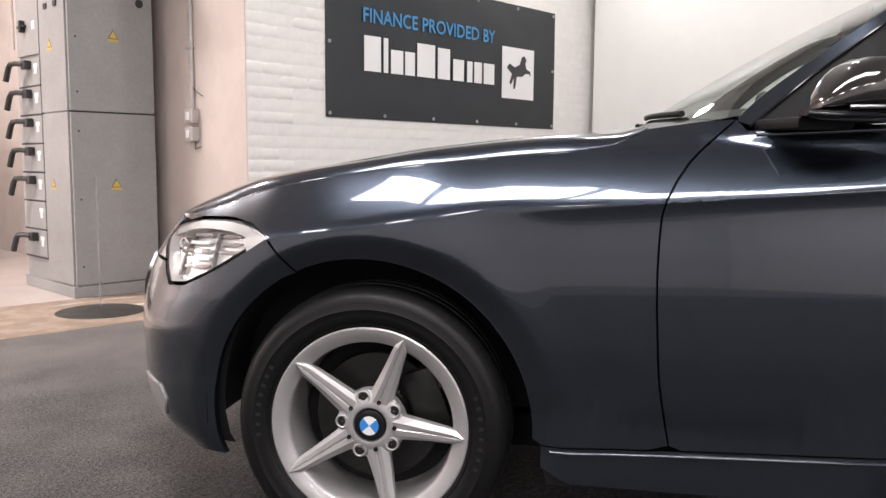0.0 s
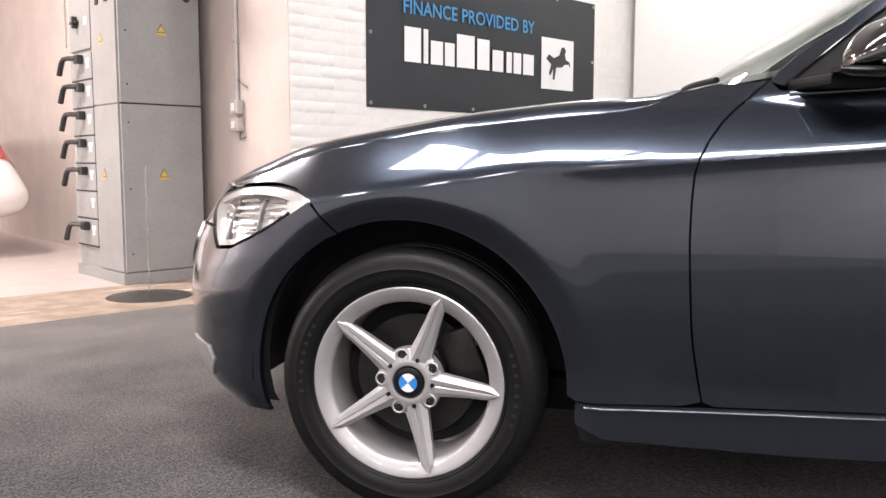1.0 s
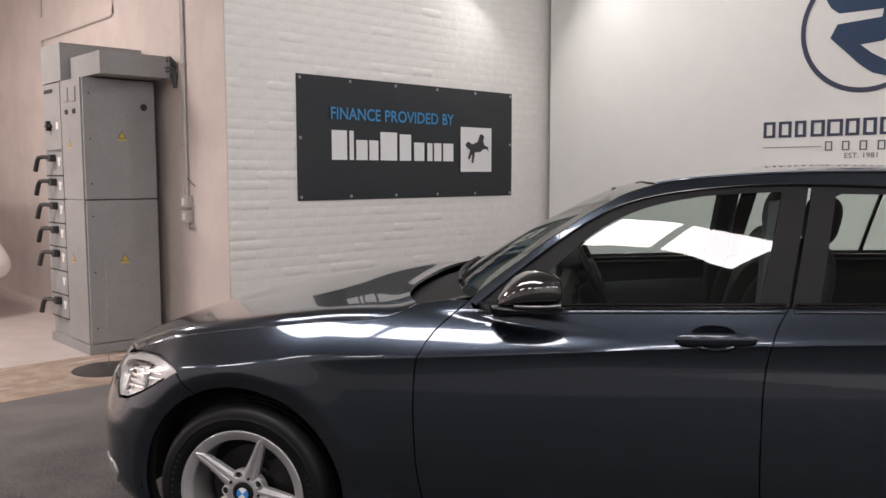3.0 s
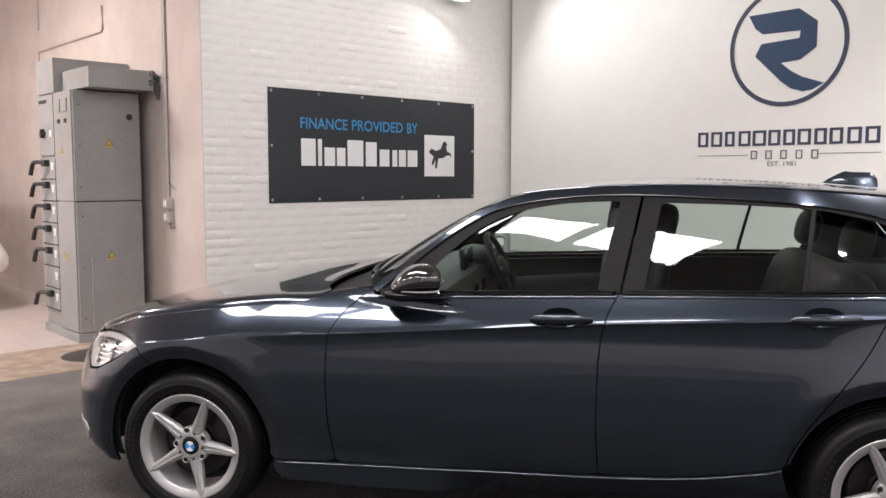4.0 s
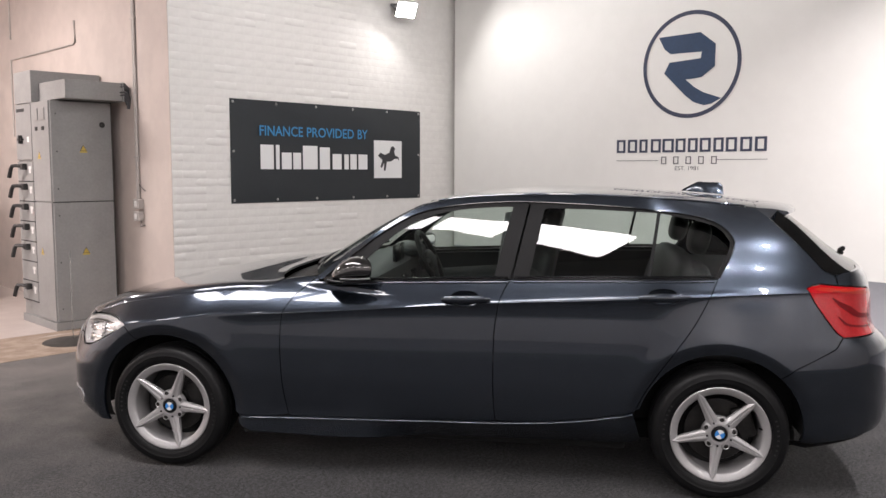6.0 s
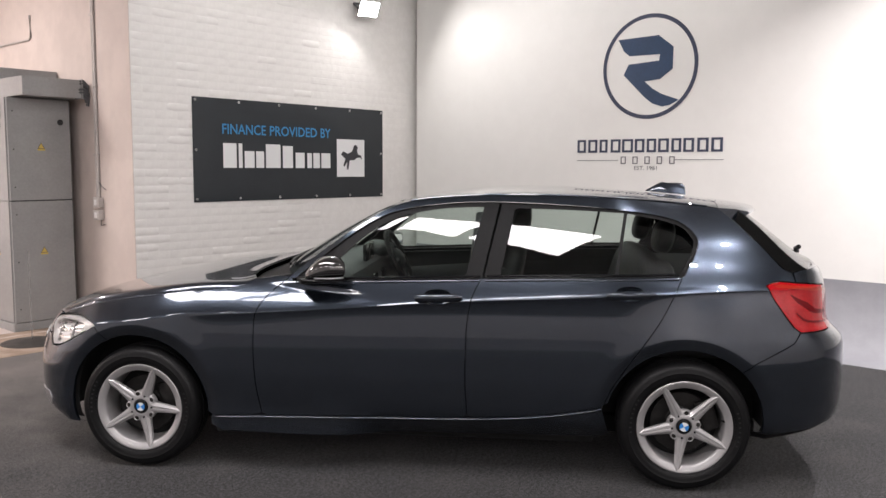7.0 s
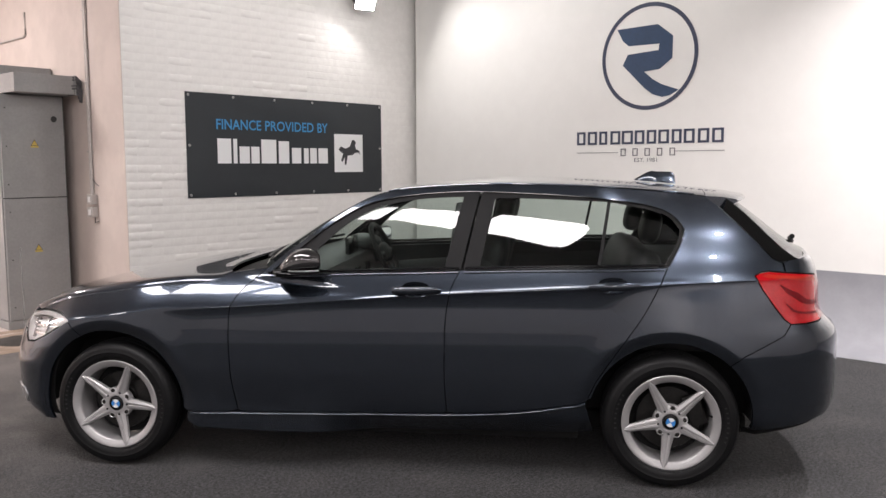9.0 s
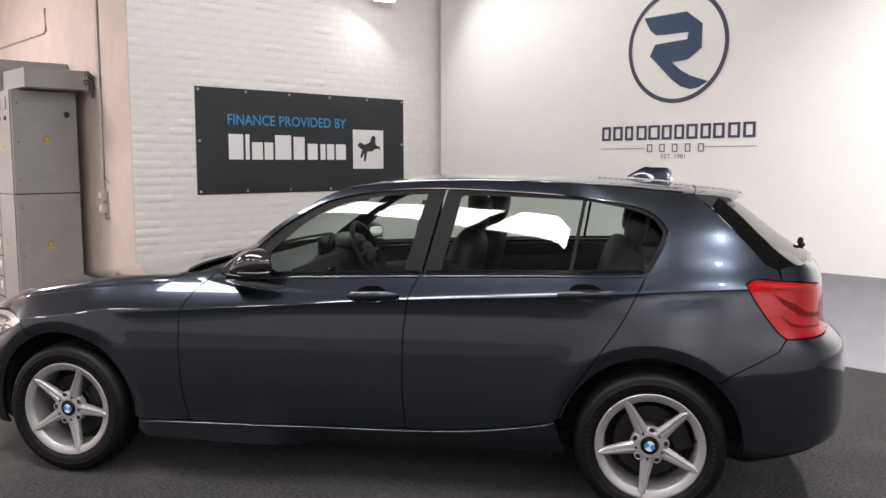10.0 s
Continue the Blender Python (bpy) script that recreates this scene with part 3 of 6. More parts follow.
def ribbon(name, pts, r, mat, parent, label="", sides=8, flat=1.0, close=False):
    """A tube along a line."""
    bm = bmesh.new()
    rings = []
    n = len(pts)
    for i, p in enumerate(pts):
        p = Vector(p)
        a, b = Vector(pts[i - 1] if i or close else pts[0]), Vector(pts[(i + 1) % n] if close or i < n - 1 else pts[-1])
        d = (b - a).normalized()
        s = d.cross(Vector((0, 0, 1)))
        s = s.normalized() if s.length > 1e-4 else Vector((1, 0, 0))
        up = s.cross(d)
        rr = r(i / (n - 1)) if callable(r) else r
        rings.append([bm.verts.new(p + rr * (math.cos(q) * s + flat * math.sin(q) * up)) for q in (2 * math.pi * k / sides for k in range(sides))])
    pairs = list(zip(rings, rings[1:])) + ([(rings[-1], rings[0])] if close else [])
    for a, b in pairs:
        for k in range(sides):
            bm.faces.new((a[k], a[(k + 1) % sides], b[(k + 1) % sides], b[k]))
    if not close:
        bm.faces.new(rings[0][::-1])
        bm.faces.new(rings[-1])
    return part(name, bm, mat, parent, label)


def lathe(profile, seg=64, axis="y", arc_=None):
    """A bmesh turned from (radius, along) pairs about the y axis."""
    bm = bmesh.new()
    rings = []
    a0, a1 = arc_ or (0, 360)
    n = seg + (1 if arc_ else 0)
    for i in range(n):
        q = radians(a0 + (a1 - a0) * i / seg)
        rings.append([bm.verts.new((r * math.cos(q), y, r * math.sin(q))) for r, y in profile])
    for i in range(seg):
        a, b = rings[i], rings[(i + 1) % n]
        for k in range(len(profile) - 1):
            bm.faces.new((a[k], b[k], b[k + 1], a[k + 1]))
    return bm


def box(bm, lo, hi, bevel=0.0, seg=2):
    r = bmesh.ops.create_cube(bm, size=1)
    for v in r["verts"]:
        v.co = [lo[i] + (v.co[i] + 0.5) * (hi[i] - lo[i]) for i in range(3)]
    if bevel:
        es = list({e for v in r["verts"] for e in v.link_edges})
        bmesh.ops.bevel(bm, geom=es, offset=bevel, segments=seg, affect="EDGES", profile=0.6)
    return bm


def blob(bm, centre, size, power=2.6, nu=20, nv=12, turn=0.0):
    """A rounded box-like body (superellipsoid), tipped about the y axis."""
    def sp(v, p):
        return math.copysign(abs(v) ** (2 / p), v)
    grid = []
    rot = Matrix.Rotation(radians(turn), 3, "Y")
    for i in range(nv + 1):
        th = -math.pi / 2 + math.pi * i / nv
        row = []
        for j in range(nu):
            ph = 2 * math.pi * j / nu
            v = Vector((sp(math.cos(th), power) * sp(math.cos(ph), power) * size[0], sp(math.cos(th), power) * sp(math.sin(ph), power) * size[1], sp(math.sin(th), power) * size[2]))
            row.append(bm.verts.new(rot @ v + Vector(centre)))
        grid.append(row)
    for a, b in zip(grid, grid[1:]):
        for j in range(nu):
            bm.faces.new((a[j], a[(j + 1) % nu], b[(j + 1) % nu], b[j]))
    bmesh.ops.remove_doubles(bm, verts=bm.verts[:], dist=1e-6)
    return bm


# outlines along the flank: (u, z)
DOOR_FRONT = curve([(0.640, 0.312), (0.617, 0.440), (0.609, 0.544), (0.605, 0.648), (0.608, 0.751), (0.619, 0.819), (0.666, 0.894), (0.715, 0.940), (0.768, 0.986)])
DOOR_MID = curve([(1.661, 0.331), (1.652, 0.474), (1.651, 0.610), (1.657, 0.783), (1.682, 0.917), (1.726, 1.000)])
DOOR_REAR = curve([(2.314, 0.411), (2.344, 0.484), (2.447, 0.647), (2.555, 0.805), (2.623, 0.933), (2.665, 1.021)])
BELT = curve([(0.768, 0.962), (0.923, 0.969), (1.317, 0.984), (1.726, 0.998), (2.130, 1.010), (2.665, 1.021)])
SILL = curve([(0.378, 0.294), (0.640, 0.301), (1.045, 0.309), (1.661, 0.324), (2.014, 0.350), (2.317, 0.403)])
ARCH_F = arc(-0.013, 0.312, 0.371, 114, -1)
ARCH_F2 = arc(-0.013, 0.312, 0.371, 196, 114, 16)
ARCH_R = arc(2.688, 0.312, 0.372, 164, 47)
ARCH_R2 = arc(2.688, 0.312, 0.372, 47, -4, 16)
HOOD = curve([(-0.640, 0.755), (-0.570, 0.763), (-0.500, 0.777), (-0.400, 0.798), (-0.310, 0.819), (-0.205, 0.842), (-0.099, 0.859), (0.000, 0.873), (0.100, 0.886), (0.214, 0.899), (0.330, 0.910), (0.430, 0.918), (0.500, 0.928), (0.548, 0.945), (0.590, 0.968)])
WIND = curve([(0.771, 0.991), (0.817, 1.034), (0.898, 1.096), (1.020, 1.185), (1.151, 1.271), (1.262, 1.332), (1.352, 1.359)])
RAIL = curve([(1.352, 1.359), (1.461, 1.375), (1.717, 1.391), (1.996, 1.394), (2.268, 1.386), (2.541, 1.369), (2.759, 1.350), (2.878, 1.337)])
RGLASS = curve([(2.886, 1.331), (2.954, 1.273), (3.090, 1.138), (3.160, 1.059), (3.205, 1.044)])
WINTOP = curve([(0.791, 0.971), (0.847, 1.018), (0.969, 1.117), (1.121, 1.227), (1.266, 1.301), (1.465, 1.341), (1.746, 1.359), (2.131, 1.346), (2.402, 1.324), (2.618, 1.289), (2.710, 1.247), (2.755, 1.185), (2.726, 1.115), (2.673, 1.027)])
LAMP_F = [(-0.235, 0.725), (-0.280, 0.700), (-0.345, 0.664), (-0.404, 0.635), (-0.465, 0.611), (-0.527, 0.606), (-0.552, 0.628), (-0.598, 0.668), (-0.676, 0.704), (-0.650, 0.735), (-0.570, 0.749), (-0.500, 0.755), (-0.400, 0.758), (-0.345, 0.757), (-0.285, 0.748)]
SEAM_F = [(-0.232, 0.724), (-0.194, 0.685), (-0.164, 0.651)]
LAMP_R = [(3.058, 0.986), (3.081, 0.999), (3.125, 1.006), (3.214, 0.998), (3.330, 0.990), (3.460, 0.979), (3.530, 0.944), (3.535, 0.837), (3.500, 0.788), (3.400, 0.778), (3.300, 0.774), (3.216, 0.773), (3.185, 0.795), (3.143, 0.848), (3.090, 0.924)]
SEAM_R = [(3.216, 0.771), (3.178, 0.725), (2.995, 0.632), (2.950, 0.594)]


def upto(line, a, b):
    """The stretch of a line between two u values."""
    return [p for p in line if a - 1e-6 <= p[0] <= b + 1e-6]


def line_z(line, u):
    for a, b in zip(line, line[1:]):
        if a[0] <= u <= b[0]:
            return a[1] + (b[1] - a[1]) * (u - a[0]) / (b[0] - a[0])
    return line[-1][1] if u > line[-1][0] else line[0][1]


# wing, doors, side frame, sill and bumpers
split_a = [(1.726, 1.000), (1.803, 1.356)]
wing = panel("front_wing", du=0.010, dv=0.009, outline=ARCH_F + upto(SILL, 0.37, 0.62) + DOOR_FRONT + [(0.70, 0.984)] + HOOD[::-1] + [(-0.570, 0.753), (-0.500, 0.759), (-0.400, 0.762), (-0.343, 0.761), (-0.282, 0.752), (-0.232, 0.728)] + SEAM_F[1:], mat=PAINT, parent=CAR)


def handle_hole(cx, cz):
    return [(cx + 0.068 * math.copysign(abs(math.cos(q)) ** 0.8, math.cos(q)), cz + 0.036 * math.sin(q)) for q in (2 * math.pi * k / 28 for k in range(28))]


HANDLES = [(1.515, 0.907), (2.420, 0.940)]
front_door = panel("front_door", upto(SILL, 0.65, 1.652) + DOOR_MID + [p for p in BELT if 0.785 < p[0] < 1.72][::-1] + DOOR_FRONT[::-1], PAINT, CAR, holes=[handle_hole(*HANDLES[0])], du=0.014, dv=0.010)
rear_door = panel("rear_door", upto(SILL, 1.672, 2.30) + DOOR_REAR + [p for p in BELT if 1.735 < p[0] < 2.655][::-1] + DOOR_MID[::-1], PAINT, CAR, holes=[handle_hole(*HANDLES[1])], du=0.014, dv=0.010)
side = panel("side_frame", du=0.011, dv=0.010, outline=WIND + RAIL[1:] + RGLASS + [(3.214, 1.000), (3.125, 1.008), (3.081, 1.001), (3.056, 0.987), (3.088, 0.925), (3.141, 0.848), (3.183, 0.795), (3.214, 0.773)] + SEAM_R[1:] + ARCH_R[::-1] + DOOR_REAR + WINTOP[::-1] + [(0.768, 0.981)], mat=PAINT, parent=CAR)
sill = panel("sill", upto(SILL, 0.37, 2.312) + [(2.328, 0.300), (2.345, 0.235), (1.6, 0.212), (0.8, 0.205), (0.44, 0.215), (0.375, 0.245)], PAINT, CAR, deep=0.003)
bumper_f = panel("front_bumper", du=0.013, dv=0.012, outline=ARCH_F2 + SEAM_F[::-1] + [(-0.280, 0.696), (-0.345, 0.660), (-0.404, 0.631), (-0.465, 0.607), (-0.529, 0.602), (-0.557, 0.625), (-0.588, 0.652), (-0.72, 0.655), (U0, 0.655), (U0, 0.235), (-0.80, 0.215), (-0.60, 0.205), (-0.372, 0.215)], mat=PAINT, parent=CAR)
panel("nose_panel", [(-0.600, 0.664), (-0.681, 0.703), (-0.655, 0.739), (-0.642, 0.751), (-0.72, 0.756), (U0, 0.758), (U0, 0.657), (-0.72, 0.657), (-0.592, 0.656)], PAINT, CAR, du=0.02, dv=0.02)
bumper_r = panel("rear_bumper", ARCH_R2[::-1] + SEAM_R[::-1] + [(3.300, 0.771), (3.400, 0.774), (3.500, 0.783), (3.600, 0.788), (U1, 0.80), (U1, 0.36), (3.550, 0.343), (3.400, 0.323), (3.250, 0.298), (3.090, 0.278), (3.020, 0.288)], PAINT, CAR)
tailgate = panel("tailgate", [(3.216, 1.042), (3.217, 1.000), (3.330, 0.992), (3.460, 0.981), (3.533, 0.946), (3.539, 0.837), (3.504, 0.791), (3.600, 0.791), (U1, 0.803), (U1, 1.09), (3.600, 1.071), (3.400, 1.064), (3.260, 1.053)], PAINT, CAR)
panel("skirt", [(3.020, 0.284), (3.090, 0.274), (3.250, 0.294), (3.400, 0.319), (3.550, 0.339), (U1, 0.356), (U1, 0.335), (3.550, 0.318), (3.400, 0.292), (3.100, 0.240), (3.032, 0.252)], BLACK, CAR, deep=0.02)
panel("body_shell", arc(-0.01, 0.312, 0.386, 190, -8, 24) + [(0.389, 0.191), (1.221, 0.193), (2.307, 0.237)] + arc(2.688, 0.312, 0.387, 170, -6, 24) + [(3.100, 0.288), (U1, 0.36), (U1, 1.03), (3.200, 1.014), (2.665, 1.002), (1.726, 0.982), (0.923, 0.953), (0.715, 0.946), (0.460, 0.886), (0.205, 0.862), (-0.099, 0.800), (-0.250, 0.745), (-0.600, 0.660), (U0, 0.64), (U0, 0.25), (-0.600, 0.220), (-0.380, 0.220)], SHELL, CAR, deep=0.055, lip=0.0, du=0.06, dv=0.06)
panel("door_card", [(0.715, 0.343), (2.238, 0.415), (2.415, 0.712), (2.671, 0.790), (2.671, 1.007), (1.726, 0.987), (0.923, 0.958), (0.766, 0.951)], TRIM, CAR, deep=0.075, lip=0.02, du=0.06, dv=0.06)

# windows
G_FRONT = curve([(0.969, 0.981), (0.984, 1.037), (1.151, 1.194), (1.302, 1.276), (1.473, 1.316), (1.623, 1.329), (1.722, 1.333)]) + [(1.715, 1.300), (1.645, 1.008)]
G_REAR = [(1.814, 1.015), (1.875, 1.321)] + curve([(1.892, 1.328), (2.131, 1.323), (2.396, 1.311)]) + [(2.348, 1.028)]
G_QUART = [(2.368, 1.029), (2.414, 1.307)] + curve([(2.425, 1.307), (2.617, 1.268), (2.700, 1.230), (2.732, 1.184), (2.710, 1.125), (2.657, 1.036)])
frame_f = panel("window_frame", [p for p in WINTOP if p[0] < 1.797] + split_a[::-1] + [p for p in BELT if 0.82 < p[0] < 1.72][::-1], BLACK, front_door, holes=[G_FRONT], gap=0.002, deep=0.004, label="black door window frame")
frame_r = panel("window_frame", [(1.733, 1.001), (1.810, 1.355)] + [p for p in WINTOP if p[0] > 1.822] + [p for p in BELT if 1.745 < p[0] < 2.655][::-1], BLACK, rear_door, holes=[G_REAR, G_QUART], gap=0.002, deep=0.004, label="black door window frame")
for g, d in ((G_FRONT, front_door), (G_REAR, rear_door), (G_QUART, rear_door)):
    panel("window_pane", g, PANE, d, gap=-0.006, deep=0.011, lip=0.0, bowl=(lambda u, z: 0.17 * (z - 1.04)) if g is G_QUART else None, label="slightly tinted clear side window glass")
for line, d in (([(u, line_z(BELT, u)) for u in np.arange(0.94, 1.72, 0.04)], front_door), ([(u, line_z(BELT, u)) for u in np.arange(1.745, 2.655, 0.04)], rear_door)):
    panel("belt_strip", [(u, z + 0.014) for u, z in line] + [(u, z + 0.003) for u, z in line[::-1]], GLOSSBLACK, d, gap=0.0, deep=-0.003, lip=0.01)
for far in (0, 1):
    for u0, u1, d in ((0.97, 1.715, front_door), (1.75, 2.65, rear_door)):
        pts = [skin(u, line_z(BELT, u) + 0.0125, -0.004) for u in np.linspace(u0, u1, 26)]
        ribbon("belt_moulding", [(v.x, 2 * YC - v.y if far else v.y, v.z) for v in pts], 0.0048, GLOSSBLACK, d[far])
for (cx, cz), d in zip(HANDLES, (front_door, rear_door)):
    panel("handle_cup", handle_hole(cx, cz), PAINT, d, gap=-0.001, deep=0.004, lip=0.0, bowl=lambda u, z, cx=cx, cz=cz: 0.026 * max(0.0, 1 - ((u - cx) / 0.07) ** 2 - ((z - cz) / 0.038) ** 2) ** 0.6, du=0.012, dv=0.008)
    for far in (0, 1):
        bm = bmesh.new()
        rings = []
        for i in range(25):
            s = -1 + 2 * i / 24
            u = cx + 0.004 + 0.116 * s
            w = max(0.0, 1 - abs(s) ** 5)
            h, dpt = 0.004 + 0.0155 * w ** 0.6, 0.003 + 0.007 * w
            lift = 0.016 + 0.010 * (1 - s * s)
            z0 = cz + 0.004 * (s + 0.2)
            base = skin(u, z0, -lift * (0.75 if cx < 2 else 1.2))
            ring = [base + Vector((0, dpt * math.cos(q), h * math.sin(q))) for q in (2 * math.pi * k / 12 for k in range(12))]
            rings.append([bm.verts.new((v.x, 2 * YC - v.y if far else v.y, v.z)) for v in ring])
        for a, b in zip(rings, rings[1:]):
            for k in range(12):
                bm.faces.new((a[k], a[(k + 1) % 12], b[(k + 1) % 12], b[k]))
        bm.faces.new(rings[0])
        bm.faces.new(rings[-1])
        h = part("door_handle", bm, PAINT, d[far], "dark grey painted pull handle")

def ledge(name, line, r, proud, mat, parent, far, label=""):
    """A rounded lip that runs along a line of the flank and turns its face upwards."""
    bm = bmesh.new()
    rows = []
    for u, z in line:
        _, _, nx, ny = plan(u)
        c = skin(u, z) + Vector((nx, ny, 0)) * (proud - r)
        row = []
        for k in range(13):
            q = radians(-20 + 10 * k)
            p = c + r * (math.cos(q) * Vector((nx, ny, 0)) + math.sin(q) * Vector((0, 0, 1)))
            row.append(bm.verts.new((p.x, 2 * YC - p.y if far else p.y, p.z)))
        rows.append(row)
    for a, b in zip(rows, rows[1:]):
        for k in range(12):
            bm.faces.new((a[k], a[k + 1], b[k + 1], b[k]))
    return part(name, bm, mat, parent, label)


for far in (0, 1):
    for u0, u1, d in ((0.80, 1.712, front_door), (1.738, 2.648, rear_door)):
        ledge("door_top_lip", [(u, line_z(BELT, u) - 0.011) for u in np.linspace(u0, u1, 24)], 0.011, 0.0028, PAINT, d[far], far)

# bonnet, windscreen, roof, rear glass
def on_skin(line):
    return [skin(u, z) for u, z in line]


def steps(line, n):
    """n points spread evenly along a line."""
    cum = [0.0]
    for a, b in zip(line, line[1:]):
        cum.append(cum[-1] + math.dist(a, b))
    out = []
    for i in range(n):
        s = cum[-1] * i / (n - 1)
        k = max(j for j in range(len(cum) - 1) if cum[j] <= s + 1e-9)
        f = (s - cum[k]) / (cum[k + 1] - cum[k])
        out.append(tuple(a + (b - a) * f for a, b in zip(line[k], line[k + 1])))
    return out


hood_edge = [v + Vector((0, 0.004, 0.001)) for v in on_skin(steps(HOOD, 28))]
bonnet = loft("bonnet", hood_edge, knots([(0, 0.165), (0.2, 0.20), (0.4, 0.22), (0.7, 0.17), (0.85, 0.14), (1.0, 0.12)]), knots([(0, -0.020), (0.2, -0.022), (0.4, -0.024), (0.7, -0.008), (0.85, 0.002), (1.0, 0.002)]), PAINT, CAR, power=3.0, nt=72, thick=0.012, lip=42, rise=knots([(0, 0.008), (0.1, 0.014), (0.3, 0.024), (0.5, 0.029), (0.7, 0.035), (0.85, 0.035), (0.905, 0.030), (0.945, 0.019), (1.0, 0.002)]))
wind_edge = on_skin(steps(WIND, 18))
loft("windscreen", [v + Vector((0, 0.006, 0.0)) for v in wind_edge], knots([(0, 0.16), (1, 0.03)]), knots([(0, 0.0), (1, 0.002)]), SCREEN, CAR, label="clear laminated windscreen glass")
rail_edge = on_skin(steps(RAIL, 30))
roof = loft("roof", [v + Vector((0, 0.003, 0.001)) for v in rail_edge], knots([(0, 0.03), (0.3, 0.02), (0.8, 0.0), (1, -0.03)]), knots([(0, 0.002), (0.4, 0.022), (1, 0.022)]), PAINT, CAR, power=2.4, nt=44, lip=16, rise=knots([(0, 0.003), (0.3, 0.009), (1, 0.009)]))
loft("headliner", [v + Vector((0, 0.03, -0.02)) for v in rail_edge], knots([(0, 0.05), (1, 0.0)]), knots([(0, 0.02), (1, 0.02)]), TRIM, CAR)
RBLADE = curve([(2.988, 1.325), (3.061, 1.270), (3.200, 1.137), (3.290, 1.068), (3.320, 1.055)])
panel("window_blade", RGLASS[2:] + [(3.245, 1.047), (3.285, 1.051)] + RBLADE[::-1], BLADEBLACK, tailgate, gap=0.002, deep=0.002, lip=0.012, du=0.02, dv=0.02, label="gloss black side blade of the rear window")
rg_edge = on_skin(steps(RBLADE, 16))
RW_BOW, RW_UP = knots([(0, -0.06), (1, -0.15)]), knots([(0, 0.012), (1, 0.014)])
loft("rear_window", [v + Vector((0, 0.003, 0.001)) for v in rg_edge], RW_BOW, RW_UP, PRIVACY, tailgate[0], power=2.6, nt=30, label="tinted rear window glass")
loft("cowl", [skin(u, z) + Vector((0, 0.01, dz)) for u, z, dz in ((0.575, 0.945, -0.016), (0.64, 0.962, -0.020), (0.72, 0.982, -0.016), (0.80, 1.022, -0.010))], knots([(0, 0.12), (0.5, 0.15), (1, 0.16)]), knots([(0, 0.004), (1, 0.0)]), BLACK, CAR)

# spoiler and fin
bm = bmesh.new()
prof = []
N = 24
for j in range(N + 1):
    t = -1 + 2 * j / N
    w = 1 - abs(t) ** 2.4
    y = YC + (YC - rail_edge[-1].y - 0.004) * t
    x0, z0 = rail_edge[-1].x + 0.004 + 0.03 * w, rail_edge[-1].z + 0.023 * w + 0.008 * (1 - abs(t) ** 16)
    x1, z1 = rail_edge[-1].x + 0.155 + 0.105 * (1 - abs(t) ** 3.0), rail_edge[-1].z - 0.018 + 0.020 * w
    prof.append([bm.verts.new(p) for p in ((x0, y, z0), ((x0 + x1) / 2, y, (z0 + z1) / 2 + 0.005), (x1 - 0.01, y, z1 + 0.003), (x1, y, z1 - 0.008), (x1 - 0.03, y, z1 - 0.022), (x0 + 0.085, y, z0 - 0.066), (x0 + 0.004, y, z0 - 0.012))])
for a, b in zip(prof, prof[1:]):
    for k in range(6):
        bm.faces.new((a[k], a[k + 1], b[k + 1], b[k]))
bm.faces.new(prof[0][::-1])
bm.faces.new(prof[-1])
part("roof_spoiler", bm, PAINT, tailgate[0])

bm = bmesh.new()
rings = []
for i in range(15):
    s = i / 14
    x = 2.592 + 0.213 * s
    zt = 0.058 * (min(1.0, s / 0.42) ** 0.9 * (1 - 0.10 * smooth(0.30, 0.55, s)) + 0.10 * smooth(0.4, 0.9, s)) * (1 - 0.25 * smooth(0.95, 1.0, s)) + 0.004
    wd = 0.008 + 0.024 * smooth(0, 0.7, s)
    zb = 1.418 - 0.085 * (x - 2.4)
    rings.append([bm.verts.new((x, YC + wd * (1 - h) ** 0.5 * sg + (0.004 * sg), zb + zt * h)) for sg, h in ((-1, 0), (-1, 0.35), (-1, 0.75), (-1, 1), (1, 1), (1, 0.75), (1, 0.35), (1, 0))])
for a, b in zip(rings, rings[1:]):
    for k in range(7):
        bm.faces.new((a[k], a[k + 1], b[k + 1], b[k]))
bm.faces.new(rings[0])
bm.faces.new(rings[-1][::-1])
part("roof_aerial", bm, PAINT, CAR, "dark grey shark-fin aerial")

# lamps
lamp_shift = knots([(-0.80, 0.110), (-0.66, 0.086), (-0.55, 0.055), (-0.43, 0.038), (-0.34, 0.030), (-0.24, 0.022)])


def in_lamp(pts):
    """Places inside the lamp, drawn in beside its outline."""
    return [(u + lamp_shift(u), z + 0.006) for u, z in pts]


headlight = panel("headlight", LAMP_F, LENS, CAR, deep=-0.001, lip=0.0, label="clear headlight with bright reflectors")
panel("reflector", LAMP_F, LAMPBOWL, headlight, gap=0.003, deep=0.034, lip=-0.030, du=0.012, dv=0.012)
panel("lamp_brow", in_lamp(curve([(-0.247, 0.719), (-0.294, 0.734), (-0.378, 0.745), (-0.504, 0.747), (-0.636, 0.737), (-0.756, 0.718)]) + curve([(-0.744, 0.700), (-0.636, 0.718), (-0.504, 0.728), (-0.378, 0.725), (-0.306, 0.712), (-0.286, 0.698)])), LAMPSILVER, headlight, gap=0.0, deep=0.006, lip=0.012, label="silver lamp brow")
panel("lamp_wedge", in_lamp([(-0.252, 0.716), (-0.294, 0.729), (-0.330, 0.712), (-0.310, 0.685)]), LAMPSILVER, headlight, gap=0.0, deep=0.004, lip=0.012)
